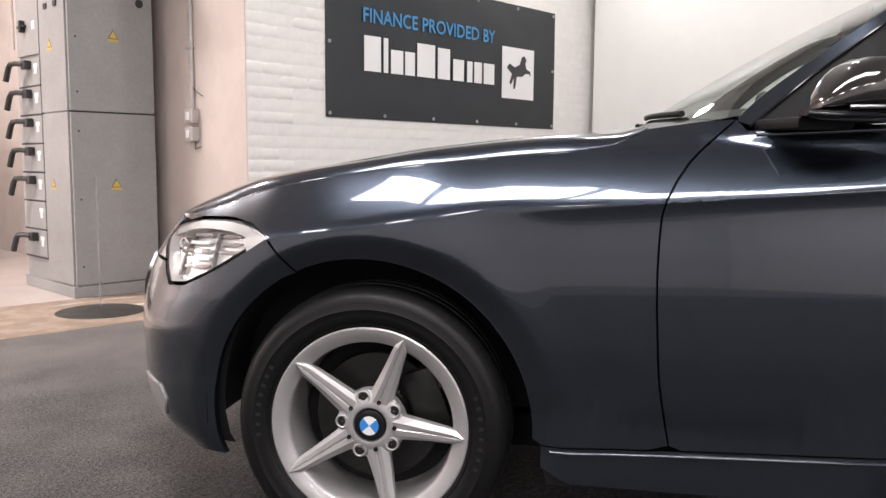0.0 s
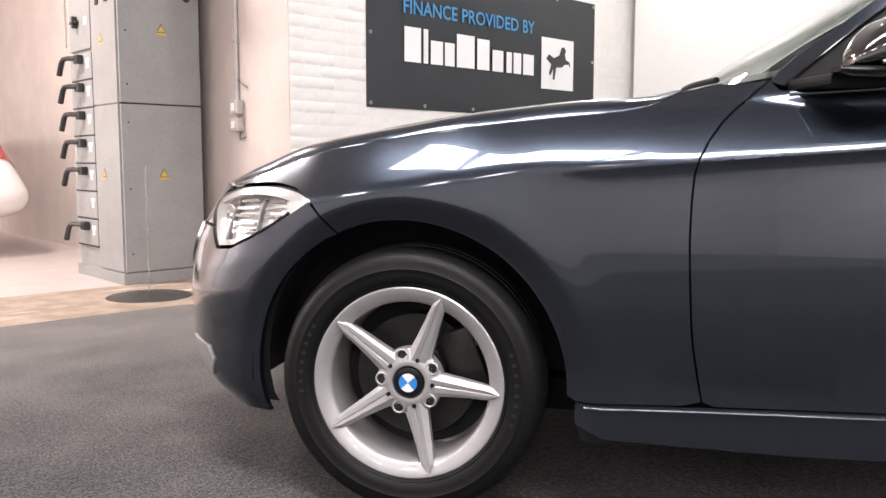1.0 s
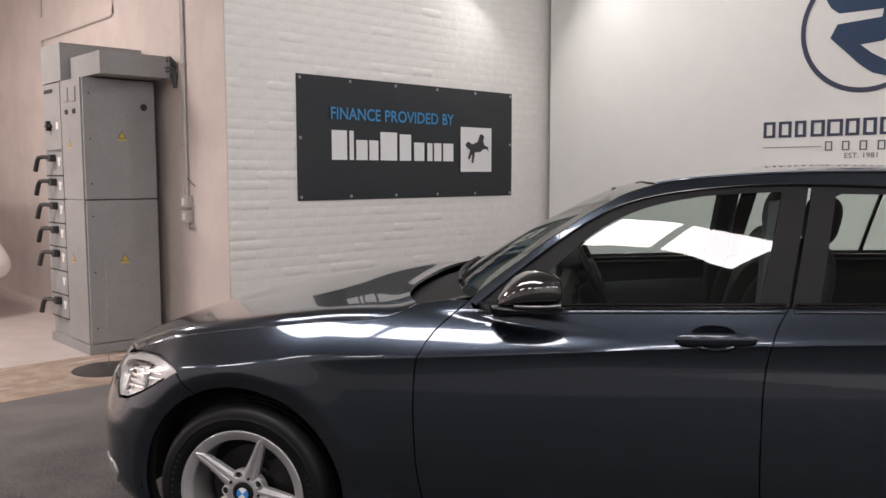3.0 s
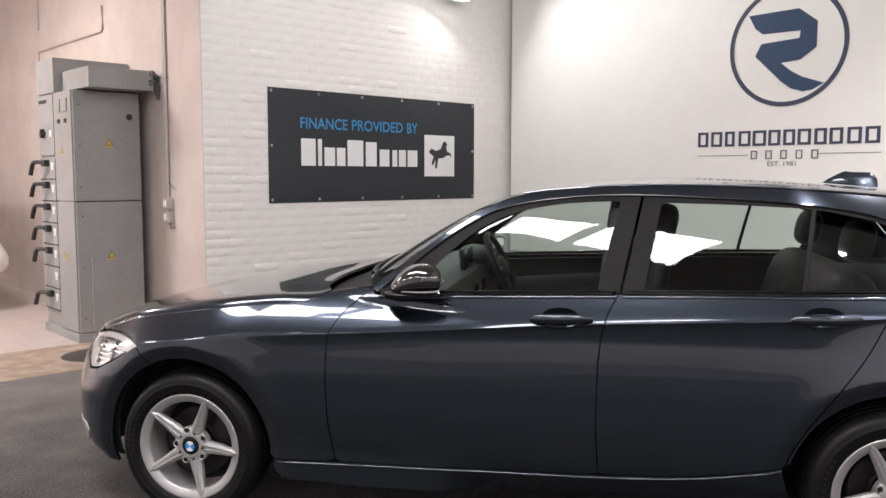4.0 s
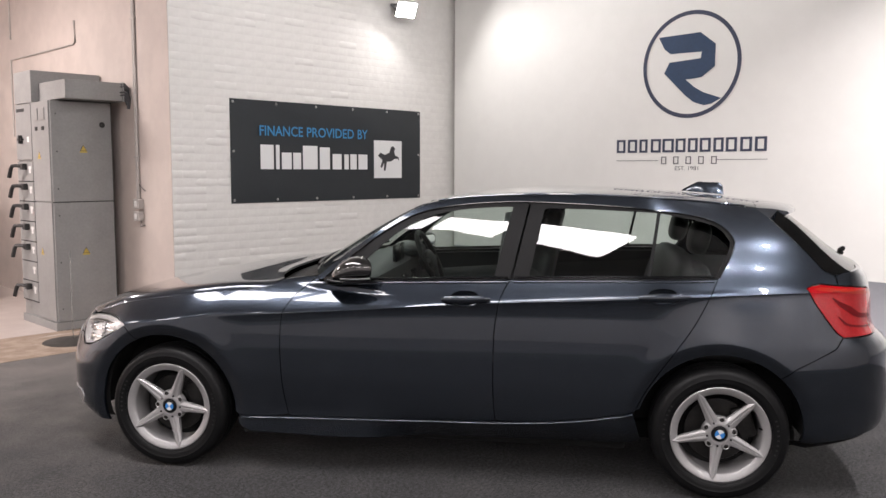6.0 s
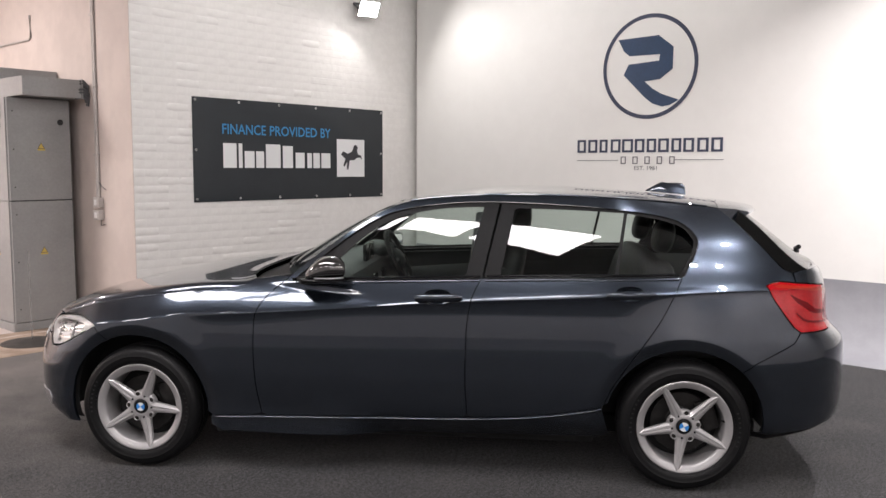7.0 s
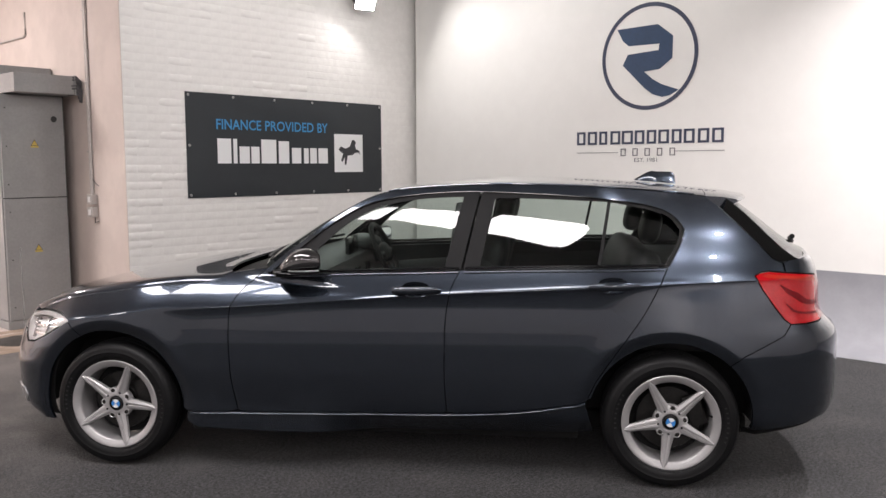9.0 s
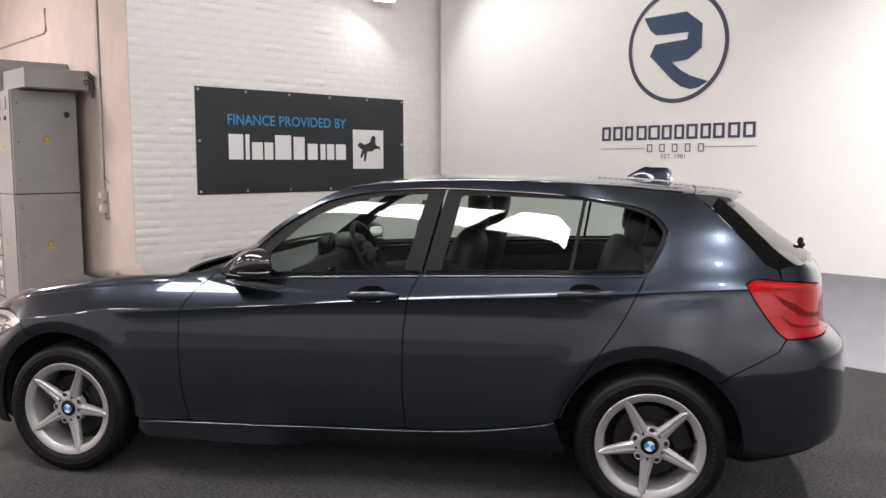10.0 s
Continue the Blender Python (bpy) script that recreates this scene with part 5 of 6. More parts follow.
def lettering(name, text, a0, b0, a1, height, mat, parent, lift, plane, heavy=0.012):
    """Words in the built-in font, stretched to their width and height."""
    cu = bpy.data.curves.new(name, "FONT")
    cu.body, cu.size, cu.resolution_u = text, 1.0, 3
    cu.offset = heavy
    tmp = bpy.data.objects.new("tmp", cu)
    scene.collection.objects.link(tmp)
    bpy.context.view_layer.update()
    me = bpy.data.meshes.new_from_object(tmp.evaluated_get(bpy.context.evaluated_depsgraph_get()))
    bpy.data.objects.remove(tmp)
    xs, ys = [v.co.x for v in me.vertices], [v.co.y for v in me.vertices]
    x0, x1, y0, y1 = min(xs), max(xs), min(ys), max(ys)
    for v in me.vertices:
        a = a0 + (v.co.x - x0) / (x1 - x0) * (a1 - a0)
        b = b0 + (v.co.y - y0) / (y1 - y0) * height
        v.co = (a, YN - lift - 0.0012, b) if plane == "north" else (XE - lift - 0.0012, a, b)
    me.name = name
    return link(name, me, parent, mat, smoothly=False)


BAN = holder("banner", "dark charcoal vinyl banner with white and blue print", "banner")
bx0, bx1, bz0, bz1 = 3.367, 5.858, 1.189, 2.177
bm = bmesh.new()
NX, NZ = 60, 24


def sag(a, b):
    """Slight waves of the hung sheet."""
    return 0.006 + 0.0028 * math.sin(a * 2.3 + b * 5.0) + 0.002 * math.sin(a * 5.1 - b * 3.0) + 0.0012 * math.sin(a * 9 + b * 14)


grid = [[bm.verts.new((bx0 + (bx1 - bx0) * i / NX, YN - 0.004 - sag(i / NX * 2.5, k / NZ) * min(1, 6 * min(i / NX, 1 - i / NX, k / NZ, 1 - k / NZ) + 0.35), bz0 + (bz1 - bz0) * k / NZ)) for k in range(NZ + 1)] for i in range(NX + 1)]
for a, b in zip(grid, grid[1:]):
    for k in range(NZ):
        bm.faces.new((a[k], b[k], b[k + 1], a[k + 1]))
g = bmesh.ops.extrude_face_region(bm, geom=bm.faces[:])
for v in g["geom"]:
    if isinstance(v, bmesh.types.BMVert):
        v.co.y = YN - 0.002
part("sheet", bm, VINYL, BAN)
L = 0.0165
for word, x0, x1 in (("FINANCE", 3.683, 4.195), ("PROVIDED", 4.244, 4.861), ("BY", 4.913, 5.053)):
    lettering("lettering", word, x0, 1.839, x1, 0.099, PRINTBLUE, BAN, L, "north")
# brand word as plain bars of each letter's size
for x0, x1, up in ((3.688, 3.841, 0.238), (3.865, 3.909, 0.238), (3.934, 4.052, 0.165), (4.071, 4.168, 0.165), (4.191, 4.375, 0.238), (4.403, 4.535, 0.226), (4.569, 4.690, 0.160), (4.726, 4.788, 0.158), (4.808, 4.898, 0.160), (4.920, 5.048, 0.160)):
    bar("word_bar", x0, 1.514, x1, 1.514 + up, PRINTWHITE, BAN, L, "north")
bar("emblem_panel", 5.142, 1.420, 5.556, 1.832, PRINTWHITE, BAN, L, "north")
flat_poly("emblem_shape", [(5.20, 1.665), (5.235, 1.70), (5.30, 1.675), (5.365, 1.70), (5.395, 1.765), (5.425, 1.775), (5.455, 1.745), (5.44, 1.715), (5.455, 1.67), (5.505, 1.655), (5.515, 1.61), (5.49, 1.635), (5.44, 1.63), (5.40, 1.605), (5.33, 1.60), (5.31, 1.50), (5.285, 1.50), (5.29, 1.585), (5.255, 1.53), (5.235, 1.545), (5.265, 1.62), (5.225, 1.645)], PRINTDARK, BAN, L + 0.002, "north")
eyelets = [(bx0 + 0.03 + (bx1 - bx0 - 0.06) * i / 5, z) for i in range(6) for z in (bz0 + 0.028, bz1 - 0.028)] + [(bx0 + 0.03, (bz0 + bz1) / 2), (bx1 - 0.03, (bz0 + bz1) / 2)]
for a, b in eyelets:
    o = part("eyelet", lathe([(0.005, -0.001), (0.007, -0.003), (0.010, -0.003), (0.012, 0.0), (0.012, 0.004)], 16), BRASS, BAN)
    o.location = (a, YN - 0.0125, b)

# ---- company sign on the smooth wall ----
SIGN = holder("wall_sign", "dark blue company emblem and lettering on white wall", "wall sign")
cy, cz, R = 1.506, 2.496, 0.494
bm = bmesh.new()
outer, inner = [], []
for i in range(96):
    q = 2 * math.pi * i / 96
    outer.append(bm.verts.new((XE - 0.004, cy + R * math.cos(q), cz + R * math.sin(q))))
    inner.append(bm.verts.new((XE - 0.004, cy + (R - 0.038) * math.cos(q), cz + (R - 0.038) * math.sin(q))))
for i in range(96):
    j = (i + 1) % 96
    bm.faces.new((outer[i], inner[i], inner[j], outer[j]))
part("emblem_ring", bm, INK, SIGN, smoothly=False)
flat_poly("emblem_shape", [(1.838, 2.774), (1.413, 2.782), (1.260, 2.663), (1.262, 2.460), (1.389, 2.371), (1.547, 2.359), (1.462, 2.287), (1.370, 2.233), (1.191, 2.170), (1.283, 2.124), (1.360, 2.114), (1.457, 2.144), (1.544, 2.208), (1.773, 2.432), (1.721, 2.530), (1.403, 2.545), (1.394, 2.604), (1.712, 2.609), (1.776, 2.660)], NAVY, SIGN, 0.003, "east")
# the company's name as plain hollow boxes, one for each letter
def letter_box(a0, b0, a1, b1, w, mat, parent, lift, plane):
    """A plain upright box outline of stroke width w, in one flat mesh."""
    bm = bmesh.new()
    a0, a1 = min(a0, a1), max(a0, a1)
    for lo, hi in (((a0, b0), (a0 + w, b1)), ((a1 - w, b0), (a1, b1)), ((a0 + w, b0), (a1 - w, b0 + w * 0.8)), ((a0 + w, b1 - w * 0.8), (a1 - w, b1))):
        pts = [(lo[0], lo[1]), (hi[0], lo[1]), (hi[0], hi[1]), (lo[0], hi[1])]
        bm.faces.new([bm.verts.new((a, YN - lift - 0.0012, b) if plane == "north" else (XE - lift - 0.0012, a, b)) for a, b in pts])
    return part("letter_box", bm, mat, parent, smoothly=False)


for y0, y1 in ((2.279, 2.179), (2.152, 2.047), (2.021, 1.931), (1.896, 1.787), (1.770, 1.650), (1.632, 1.529), (1.505, 1.406), (1.386, 1.277), (1.251, 1.152), (1.132, 1.026), (0.996, 0.887), (0.862, 0.753)):
    letter_box(y0, 1.684, y1, 1.813, 0.026, INK, SIGN, 0.003, "east")
bar("rule_line", 2.279, 1.604, 1.810, 1.609, GREYINK, SIGN, 0.003, "east")
bar("rule_line", 1.212, 1.610, 0.742, 1.615, GREYINK, SIGN, 0.003, "east")
for k in range(5):
    y0 = 1.781 - 0.128 * k
    letter_box(y0, 1.572, y0 - 0.056, 1.644, 0.011, GREYINK, SIGN, 0.003, "east")
lettering("lettering", "EST. 1981", 1.632, 1.514, 1.394, 0.038, GREYINK, SIGN, 0.003, "east", 0.0)

# ---- electrical switch cabinet ----
CABGREY = material("grey cabinet enamel", (0.30, 0.30, 0.297), 0.42, spots=0.10, scale=5, bump=0.03, bump_scale=120)
CABSEAM = material("dark cabinet gap", (0.03, 0.03, 0.03), 0.7)
YELLOW = material("yellow warning sticker", (0.56, 0.40, 0.08), 0.5)
LABEL = material("white paper label", (0.75, 0.75, 0.74), 0.6)
LEVER = material("black lever plastic", (0.02, 0.02, 0.021), 0.4)
CABLE = material("grey cable", (0.10, 0.10, 0.105), 0.6)
cx0, cx1, cyf, cyb, cht = 2.105, 2.690, 5.600, 6.440, 2.140


def solid(name, lo, hi, mat, parent, bevel=0.003, label=""):
    return part(name, box(bmesh.new(), lo, hi, bevel), mat, parent, label, smoothly=False)


CAB = holder("switch_cabinet", "tall grey steel electrical switch cabinet with black levers", "cabinet")
solid("body", (cx0 + 0.012, cyf + 0.012, 0.06), (cx1 - 0.004, cyb, cht), CABGREY, CAB, 0.006)
solid("plinth", (cx0 - 0.012, cyf - 0.012, 0.0), (cx1, cyb, 0.075), CABGREY, CAB, 0.004)
for z0, z1 in ((0.082, 1.198), (1.208, cht - 0.004)):
    d = solid("door", (cx0 + 0.010, cyf - 0.006, z0), (cx1 - 0.012, cyf + 0.016, z1), CABGREY, CAB, 0.004, "flat grey steel cabinet door")
    for zz in (z0 + 0.12, z1 - 0.12, (z0 + z1) / 2):
        solid("hinge_screw", (cx0 + 0.05, cyf - 0.009, zz - 0.006), (cx0 + 0.062, cyf - 0.005, zz + 0.006), STEEL, d, 0.002)
solid("door_gap", (cx0 + 0.006, cyf + 0.001, 1.199), (cx1 - 0.006, cyf + 0.014, 1.207), CABSEAM, CAB, 0)
solid("door_gap", (cx1 - 0.011, cyf - 0.002, 0.08), (cx1 - 0.004, cyf + 0.014, cht), CABSEAM, CAB, 0)


def sticker(name, face, a, z, s, parent):
    """A warning triangle: yellow sheet with a dark rim."""
    for k, mt, off in ((1.0, CABSEAM, 0.0012), (0.80, YELLOW, 0.0024)):
        bm = bmesh.new()
        pts = [(-s * k, -s * 0.58 * k), (s * k, -s * 0.58 * k), (0, s * 1.15 * k)]
        vs = [bm.verts.new((a + p, face - off, z + q) if name == "front" else (face - off, a - p, z + q)) for p, q in pts]
        bm.faces.new(vs)
        part("warning_triangle", bm, mt, parent, smoothly=False)
    bm = bmesh.new()
    vs = [bm.verts.new((a + p, face - 0.0018, z + q) if name == "front" else (face - 0.0018, a - p, z + q)) for p, q in ((-s, -s * 1.05), (s, -s * 1.05), (s, -s * 0.62), (-s, -s * 0.62))]
    bm.faces.new(vs)
    part("warning_label", bm, YELLOW, parent, smoothly=False)


for a, z in ((2.405, 1.700), (2.395, 0.735)):
    sticker("front", cyf - 0.006, a, z, 0.034, CAB)
for a, z in ((5.86, 1.640), (5.88, 0.735)):
    sticker("side", cx0 - 0.002, a, z, 0.034, CAB)
o = part("cable_hole", lathe([(0.001, 0), (0.026, 0), (0.028, 0.004)], 24), CABSEAM, CAB)
o.location = (2.590, cyf - 0.010, 1.930)
# side: a plain strip, then a column of lever switches
solid("side_panel", (cx0 - 0.002, cyf + 0.016, 0.082), (cx0 + 0.016, 6.030, 1.198), CABGREY, CAB, 0.003)
solid("side_panel", (cx0 - 0.002, cyf + 0.016, 1.206), (cx0 + 0.016, 6.030, cht - 0.004), CABGREY, CAB, 0.003)
solid("door_gap", (cx0 + 0.002, 6.030, 0.20), (cx0 + 0.014, 6.040, 1.59), CABSEAM, CAB, 0)
levels = [1.585, 1.390, 1.197, 1.003, 0.808, 0.612, 0.416, 0.222]


def switch_unit(z0, z1, lever):
    u = solid("switch_panel", (cx0 - 0.004, 6.042, z0 + 0.006), (cx0 + 0.016, cyb - 0.004, z1 - 0.006), CABGREY, CAB, 0.003, "grey switch panel")
    zl = (z0 + z1) / 2
    solid("paper_label", (cx0 - 0.006, 6.078, zl + 0.022), (cx0 - 0.0035, 6.145, zl + 0.050), LABEL, u, 0)
    solid("paper_label", (cx0 - 0.006, 6.092, zl - 0.018), (cx0 - 0.0035, 6.132, zl + 0.022), LABEL, u, 0)
    solid("panel_gap", (cx0 - 0.0025, 6.042, z0 - 0.0055), (cx0 + 0.010, cyb - 0.006, z0 + 0.0055), CABSEAM, CAB, 0)
    if lever:
        zc = (z0 + z1) / 2 + 0.045
        solid("lever_boss", (cx0 - 0.050, 6.185, zc - 0.030), (cx0 - 0.004, 6.262, zc + 0.030), LEVER, u, 0.009)
        ribbon("lever_handle", [(cx0 - 0.040, 6.235, zc + 0.004), (cx0 - 0.068, 6.290, zc + 0.010), (cx0 - 0.088, 6.335, zc + 0.006), (cx0 - 0.096, 6.352, zc - 0.022), (cx0 - 0.104, 6.385, zc - 0.105)], lambda s: 0.0165 + 0.0035 * s, LEVER, u, "black plastic lever")


for k in range(7):
    switch_unit(levels[k + 1], levels[k], k != 5)
top_panel = solid("switch_panel", (cx0 - 0.004, 6.042, 1.600), (cx0 + 0.016, cyb - 0.004, cht - 0.01), CABGREY, CAB, 0.003)
solid("rotary_switch", (cx0 - 0.040, 6.27, 1.755), (cx0 - 0.004, 6.30, 1.835), LEVER, top_panel, 0.005)
solid("rotary_switch", (cx0 - 0.030, 6.24, 1.785), (cx0 - 0.004, 6.36, 1.805), LEVER, top_panel, 0.004)
solid("paper_label", (cx0 - 0.006, 6.10, 1.765), (cx0 - 0.0035, 6.15, 1.82), LABEL, top_panel, 0)
for a in (5.70, 5.86):
    solid("meter", (cx0 - 0.010, a, 1.965), (cx0 - 0.001, a + 0.09, 2.075), CABGREY, CAB, 0.003)
    solid("indicator", (cx0 - 0.010, a + 0.02, 1.87), (cx0 - 0.001, a + 0.07, 1.905), CABSEAM, CAB, 0.002)
solid("name_plate", (cx0 - 0.006, 6.20, 2.06), (cx0 - 0.003, 6.40, 2.09), CABSEAM, CAB, 0)
# cable trunking over the cabinet
DUCT = holder("cable_trunking", "grey steel cable trunking above the switch cabinet", "trunking")
solid("trunk_box", (2.172, 5.380, 2.150), (2.700, 6.250, 2.318), CABGREY, DUCT, 0.004)
solid("end_flange", (2.700, 5.366, 2.144), (2.714, 5.70, 2.326), CABGREY, DUCT, 0.004)
solid("rear_box", (2.10, 6.00, cht), (2.760, 6.44, 2.44), CABGREY, DUCT, 0.004)
random.seed(5)
for k in range(16):
    y, z = 5.37 + 0.05 * random.random(), 2.15 + 0.16 * random.random()
    ribbon("cable", [(2.66, y + 0.03, z), (2.72, y - 0.012, z + 0.01), (2.755, y - 0.02, z - 0.03), (2.762, y + 0.01, z - 0.04 - 0.11 * random.random())], 0.010, CABLE, DUCT)

# ---- conduits and switch boxes on the reveal wall ----
PIPE = material("grey conduit", (0.50, 0.47, 0.45), 0.45, 0.2, spots=0.15, scale=8)
CON = holder("wall_conduit", "grey vertical conduit with two switch boxes on plaster wall", "conduit")
ribbon("pipe", [(XW - 0.014, 5.225, z) for z in np.linspace(1.20, TOP, 20)], 0.0125, PIPE, CON)
ribbon("pipe", [(XW - 0.012, 5.262, z) for z in np.linspace(1.20, TOP, 20)], 0.009, PIPE, CON)
for z0 in (1.140, 1.022):
    b = solid("switch_box", (XW - 0.055, 5.165, z0), (XW, 5.270, z0 + 0.092), PIPE, CON, 0.008)
    solid("switch_cover", (XW - 0.060, 5.195, z0 + 0.02), (XW - 0.054, 5.240, z0 + 0.072), LABEL, b, 0.003)
for z in (1.62, 2.25, 2.9):
    solid("pipe_clip", (XW - 0.028, 5.205, z), (XW, 5.280, z + 0.014), PIPE, CON, 0.003)
ribbon("loose_wire", [(XW - 0.012, 5.215, 1.37), (XW - 0.02, 5.15, 1.335), (XW - 0.016, 5.09, 1.31)], 0.004, CABLE, CON)
ribbon("loose_wire", [(XW - 0.012, 5.20, 1.02), (XW - 0.02, 5.19, 0.97), (XW - 0.012, 5.13, 0.985)], 0.004, CABLE, CON)
LINE = holder("wall_cable", "thin grey cable clipped along the corridor wall", "cable")
ribbon("cable_run", [(XW - 0.010, 6.58, 3.05), (XW - 0.010, 6.57, 2.83), (XW - 0.010, 6.62, 2.81), (XW - 0.010, 7.5, 2.81), (XW - 0.010, 8.45, 2.81), (XW - 0.010, 8.45, 2.2), (XW - 0.010, 8.45, 1.9)], 0.011, PIPE, LINE)
ribbon("cable_run", [(XW - 0.010, 8.44, 3.05), (XW - 0.010, 8.44, 3.5), (XW - 0.010, 8.44, TOP)], 0.011, PIPE, LINE)

# ---- clear post on a round foot ----
CLEAR = material("frosted acrylic", (0.40, 0.39, 0.38), 0.08)
CLEAR.node_tree.nodes["Principled BSDF"].inputs["Alpha"].default_value = 0.26
FOOT = material("dark round foot", (0.07, 0.065, 0.06), 0.45, 0.5, spots=0.2, scale=12)
POST = holder("display_post", "frosted clear acrylic post on a round dark metal foot", "post", (2.02, 5.03, 0))
bm = lathe([(0.001, 0.030), (0.03, 0.030), (0.12, 0.022), (0.22, 0.012), (0.248, 0.006), (0.252, 0.0), (0.001, 0.0)], 56)
bmesh.ops.rotate(bm, verts=bm.verts[:], cent=(0, 0, 0), matrix=Matrix.Rotation(radians(90), 3, "X"))
for v in bm.verts:
    v.co.z = abs(v.co.z)
part("foot", bm, FOOT, POST)
bm = box(bmesh.new(), (-0.0055, -0.003, 0.03), (0.0055, 0.003, 0.80), 0.0012)
part("post", bm, CLEAR, POST, smoothly=False)

# ---- the tail of a white car in the corridor ----
WCAR = holder("parked_car", "white car parked in the corridor, tail with red lamp showing", "car", (0.03, 0, 0))
WPAINT = material("white car paint", (0.80, 0.79, 0.78), 0.3, 0.0, 1.0, spots=0.03, scale=300)
tail_side = knots([(0.34, 0.80), (0.37, 0.90), (0.43, 0.975), (0.50, 1.0), (0.56, 0.995), (0.64, 0.960), (0.74, 0.910), (0.84, 0.865), (0.94, 0.810), (1.02, 0.765), (1.10, 0.72), (1.30, 0.60), (1.42, 0.45), (1.48, 0.02)])
tail_slope = knots([(0.34, 0.10), (0.42, 0.02), (0.52, 0.0), (0.66, 0.02), (0.80, 0.06), (0.95, 0.10), (1.05, 0.16), (1.25, 0.36), (1.48, 0.62)])


def tail_point(q, z, proud=0.0):
    """The white car's skin: q runs from the middle of the tail round the corner and along the flank."""
    if q < 1:
        a = math.radians(90 * q)
        x, y = math.sin(a) ** 0.55, 0.42 * (1 - math.cos(a) ** 0.75)
    else:
        x, y = 1.0, 0.42 + (q - 1) * 2.0
    n = Vector((x ** 3, -(1 - x), 0.15)).normalized() * proud
    return Vector((1.30 + 0.92 * x * tail_side(z), 7.72 + y + tail_slope(z), z)) + n


def tail_sheet(qs, zs, proud, both):
    bm = bmesh.new()
    for sg in ((1, -1) if both else (1,)):
        grid = [[bm.verts.new((1.30 + sg * (p.x - 1.30), p.y, p.z)) for p in (tail_point(q, z(q) if callable(z) else z, proud) for z in zs)] for q in qs]
        for a, b in zip(grid, grid[1:]):
            for k in range(len(zs) - 1):
                bm.faces.new((a[k], a[k + 1], b[k + 1], b[k]))
    bmesh.ops.remove_doubles(bm, verts=bm.verts[:], dist=1e-4)
    bmesh.ops.recalc_face_normals(bm, faces=bm.faces[:])
    return bm


part("body", tail_sheet([k / 16 for k in range(17)] + [1.1, 1.25, 1.5, 2.1], list(np.linspace(0.34, 1.48, 44)), 0.0, True), WPAINT, WCAR)
lamp_lo = knots([(0.30, 0.86), (0.60, 0.835), (0.85, 0.775), (1.0, 0.752), (1.12, 0.750)])
lamp_hi = knots([(0.30, 0.955), (0.60, 0.965), (0.85, 0.960), (1.0, 0.935), (1.12, 0.80)])
for sg in (1, -1):
    bm = tail_sheet(list(np.linspace(0.30, 1.12, 22)), [lambda q, f=f: lamp_lo(q) + (lamp_hi(q) - lamp_lo(q)) * f for f in np.linspace(0, 1, 8)], 0.008, False)
    if sg < 0:
        for v in bm.verts:
            v.co.x = 2.60 - v.co.x
    bmesh.ops.recalc_face_normals(bm, faces=bm.faces[:])
    part("tail_lamp", bm, RED, WCAR, "red tail lamp")
for x in (0.62, 1.92):
    bm = lathe([(0.001, -0.10), (0.24, -0.10), (0.30, -0.08), (0.32, -0.04), (0.32, 0.04), (0.30, 0.08), (0.001, 0.10)], 40)
    bmesh.ops.rotate(bm, verts=bm.verts[:], cent=(0, 0, 0), matrix=Matrix.Rotation(radians(90), 3, "Z"))
    o = part("wheel", bm, RUBBER, WCAR, "black tyre")
    o.location = (x, 9.0, 0.32)
part("underside", box(bmesh.new(), (0.75, 8.0, 0.20), (1.86, 10.1, 0.40), 0.04), SHELL, WCAR)

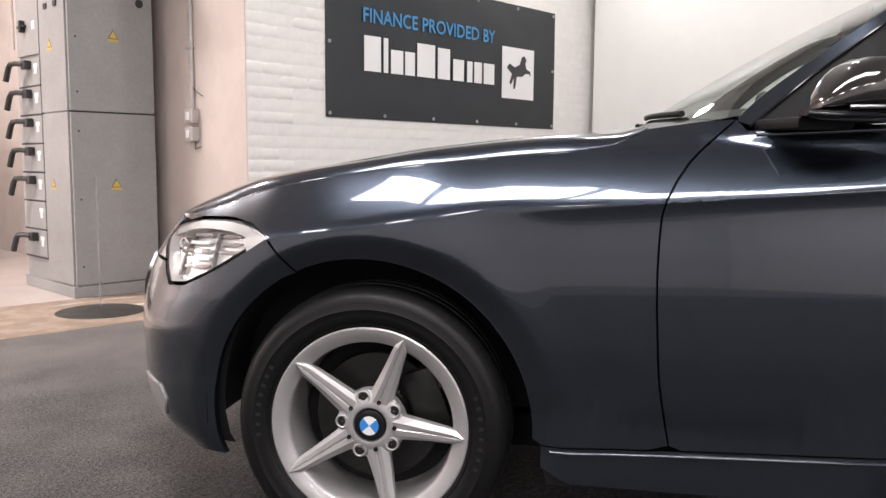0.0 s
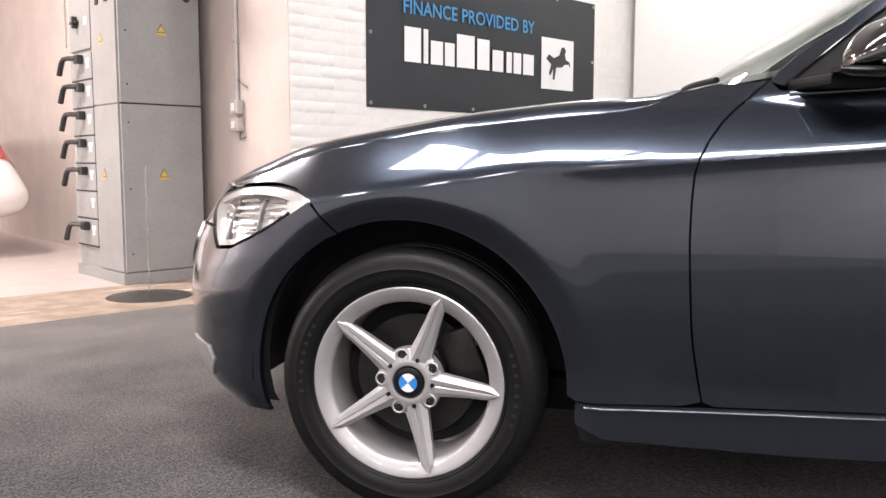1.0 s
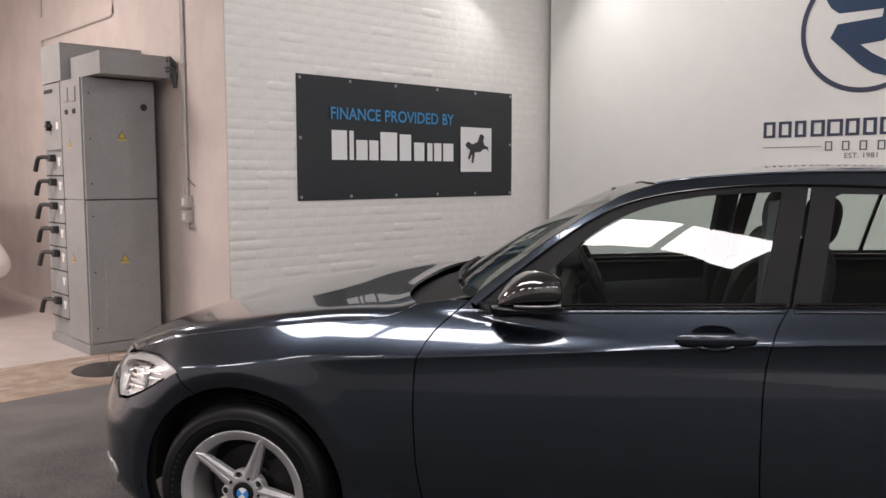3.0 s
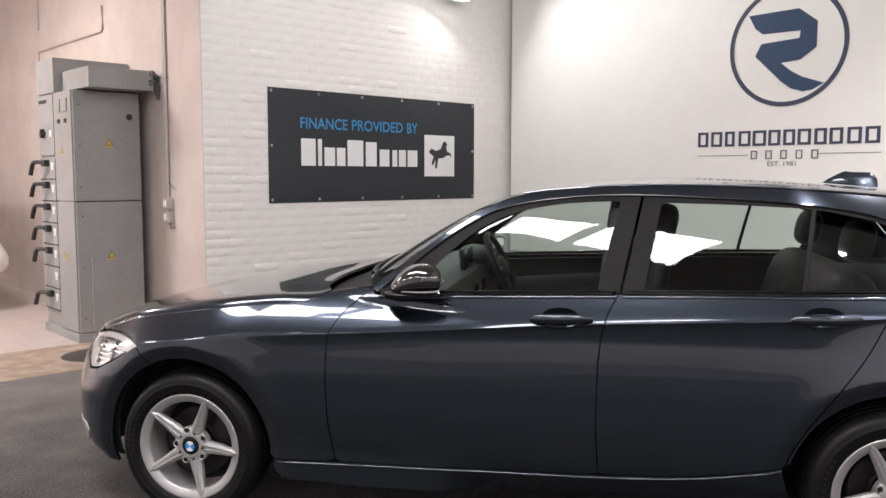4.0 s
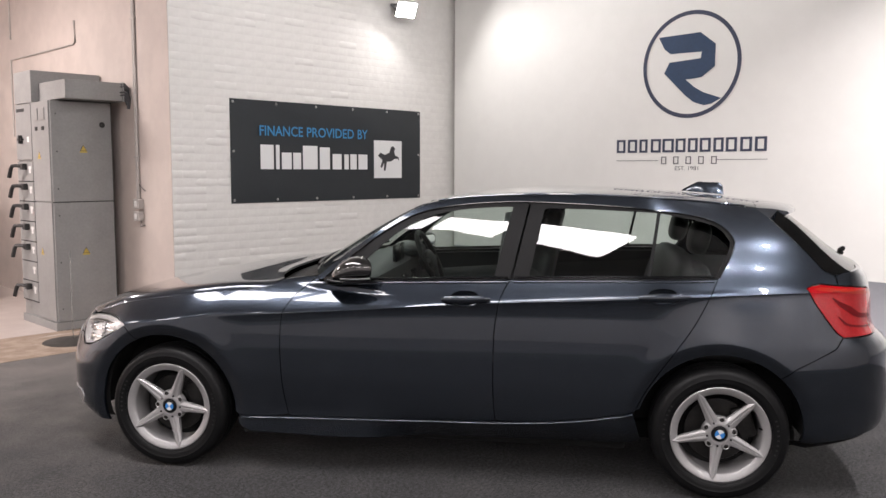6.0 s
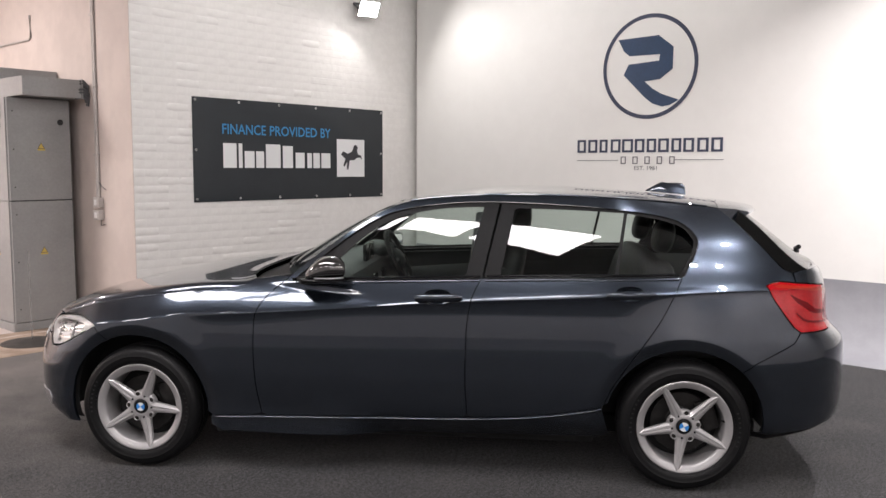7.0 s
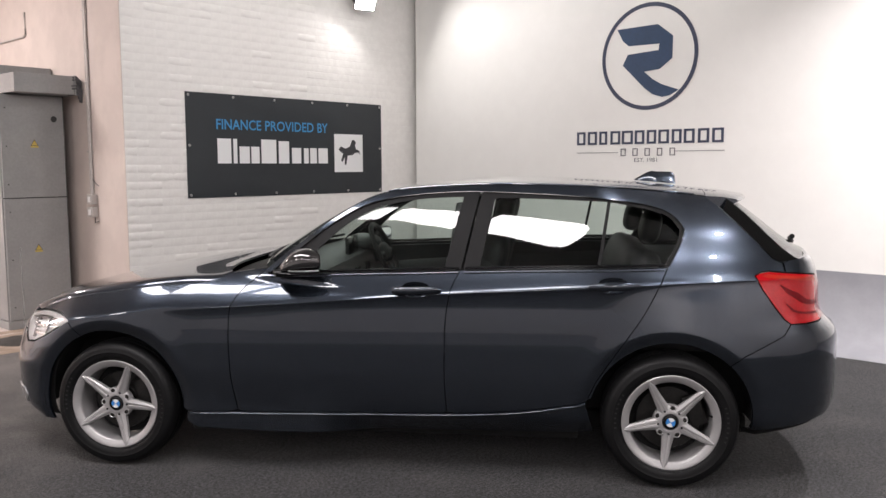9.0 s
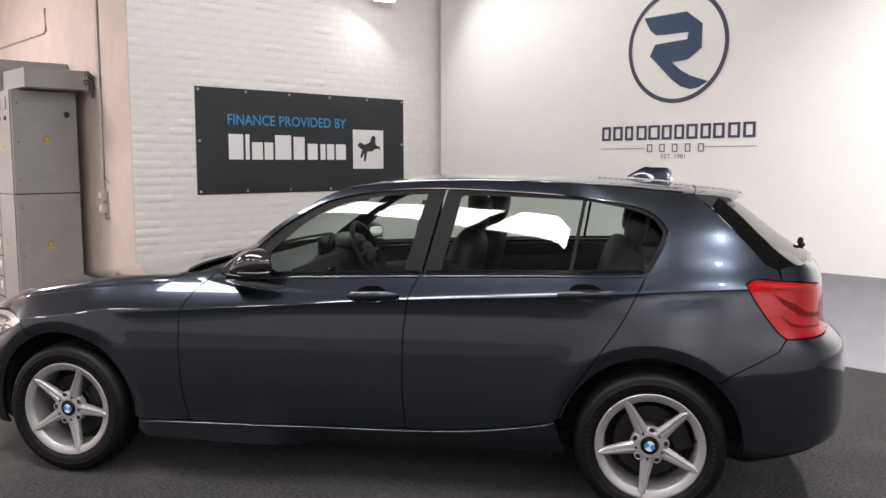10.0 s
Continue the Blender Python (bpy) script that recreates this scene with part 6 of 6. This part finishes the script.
# ---- bricks of the painted wall ----
def brick_mesh(seed, length):
    """A thickly painted brick: its ends melt into its neighbours, its bed edges are ragged."""
    rnd = random.Random(seed)
    bm = bmesh.new()
    h, n = 0.0745, 5
    tilt, swell = rnd.uniform(-0.0009, 0.0009), rnd.uniform(-0.0004, 0.0005)
    open_joint = rnd.random() < 0.3
    rows_ = []
    for k in range(n + 1):
        x = length * k / n
        end = k in (0, n)
        y = swell + tilt * (k / n - 0.5) + rnd.uniform(-0.0004, 0.0004) + (0.0004 if end else 0.0)
        bed = (0.0040 if open_joint and rnd.random() < 0.8 else 0.0007) + 0.0006 * rnd.random()
        b0, b1 = rnd.uniform(0.002, 0.010), rnd.uniform(0.002, 0.009)
        rows_.append([bm.verts.new(v) for v in ((x, y + bed, 0.0), (x, y + 0.0004, b0), (x, y, 0.5 * h), (x, y + 0.0006, h - b1), (x, y + bed, h))])
    for a, b in zip(rows_, rows_[1:]):
        for k in range(4):
            bm.faces.new((a[k], b[k], b[k + 1], a[k + 1]))
    me = bpy.data.meshes.new("brick")
    bmesh.ops.recalc_face_normals(bm, faces=bm.faces[:])
    bm.to_mesh(me)
    bm.free()
    for p in me.polygons:
        p.use_smooth = True
    me.materials.append(BRICKPAINT)
    return me


stretchers = [brick_mesh(k, 0.224) for k in range(14)]
halves = [brick_mesh(40 + k, 0.110) for k in range(5)]
wall = bpy.data.objects["wall_north"]
rnd = random.Random(11)
rest_v, rest_f = [], []
count = 0
for row in range(int(TOP / 0.075)):
    z = row * 0.075 + 0.004
    x = XW
    first = True
    while x < 6.55:
        short = first and row % 2
        me = rnd.choice(halves if short else stretchers)
        ln = 0.110 if short else 0.224
        if x + ln > 6.58:
            break
        dy = YN - 0.0002 + 0.0009 * rnd.random()
        tw = rnd.uniform(-0.25, 0.25)
        first = False
        if count < 300 and z > 0.6 and x < 4.75 and not (3.40 < x < 5.6 and 1.25 < z < 2.05):
            o = new("brick", me)
            o.location = (x, dy, z + rnd.uniform(-0.001, 0.001))
            o.rotation_euler = (0, radians(tw), 0)
            o.parent = wall
            count += 1
        else:
            base = len(rest_v)
            rest_v += [(v.co.x + x, v.co.y + dy, v.co.z + z) for v in me.vertices]
            rest_f += [[base + i for i in p.vertices] for p in me.polygons]
        x += ln + 0.0015
me = bpy.data.meshes.new("brick_courses")
me.from_pydata(rest_v, [], rest_f)
me.materials.append(BRICKPAINT)
o = new("brick_courses", me)
o.parent = wall
tagged(o, kind="stuff")
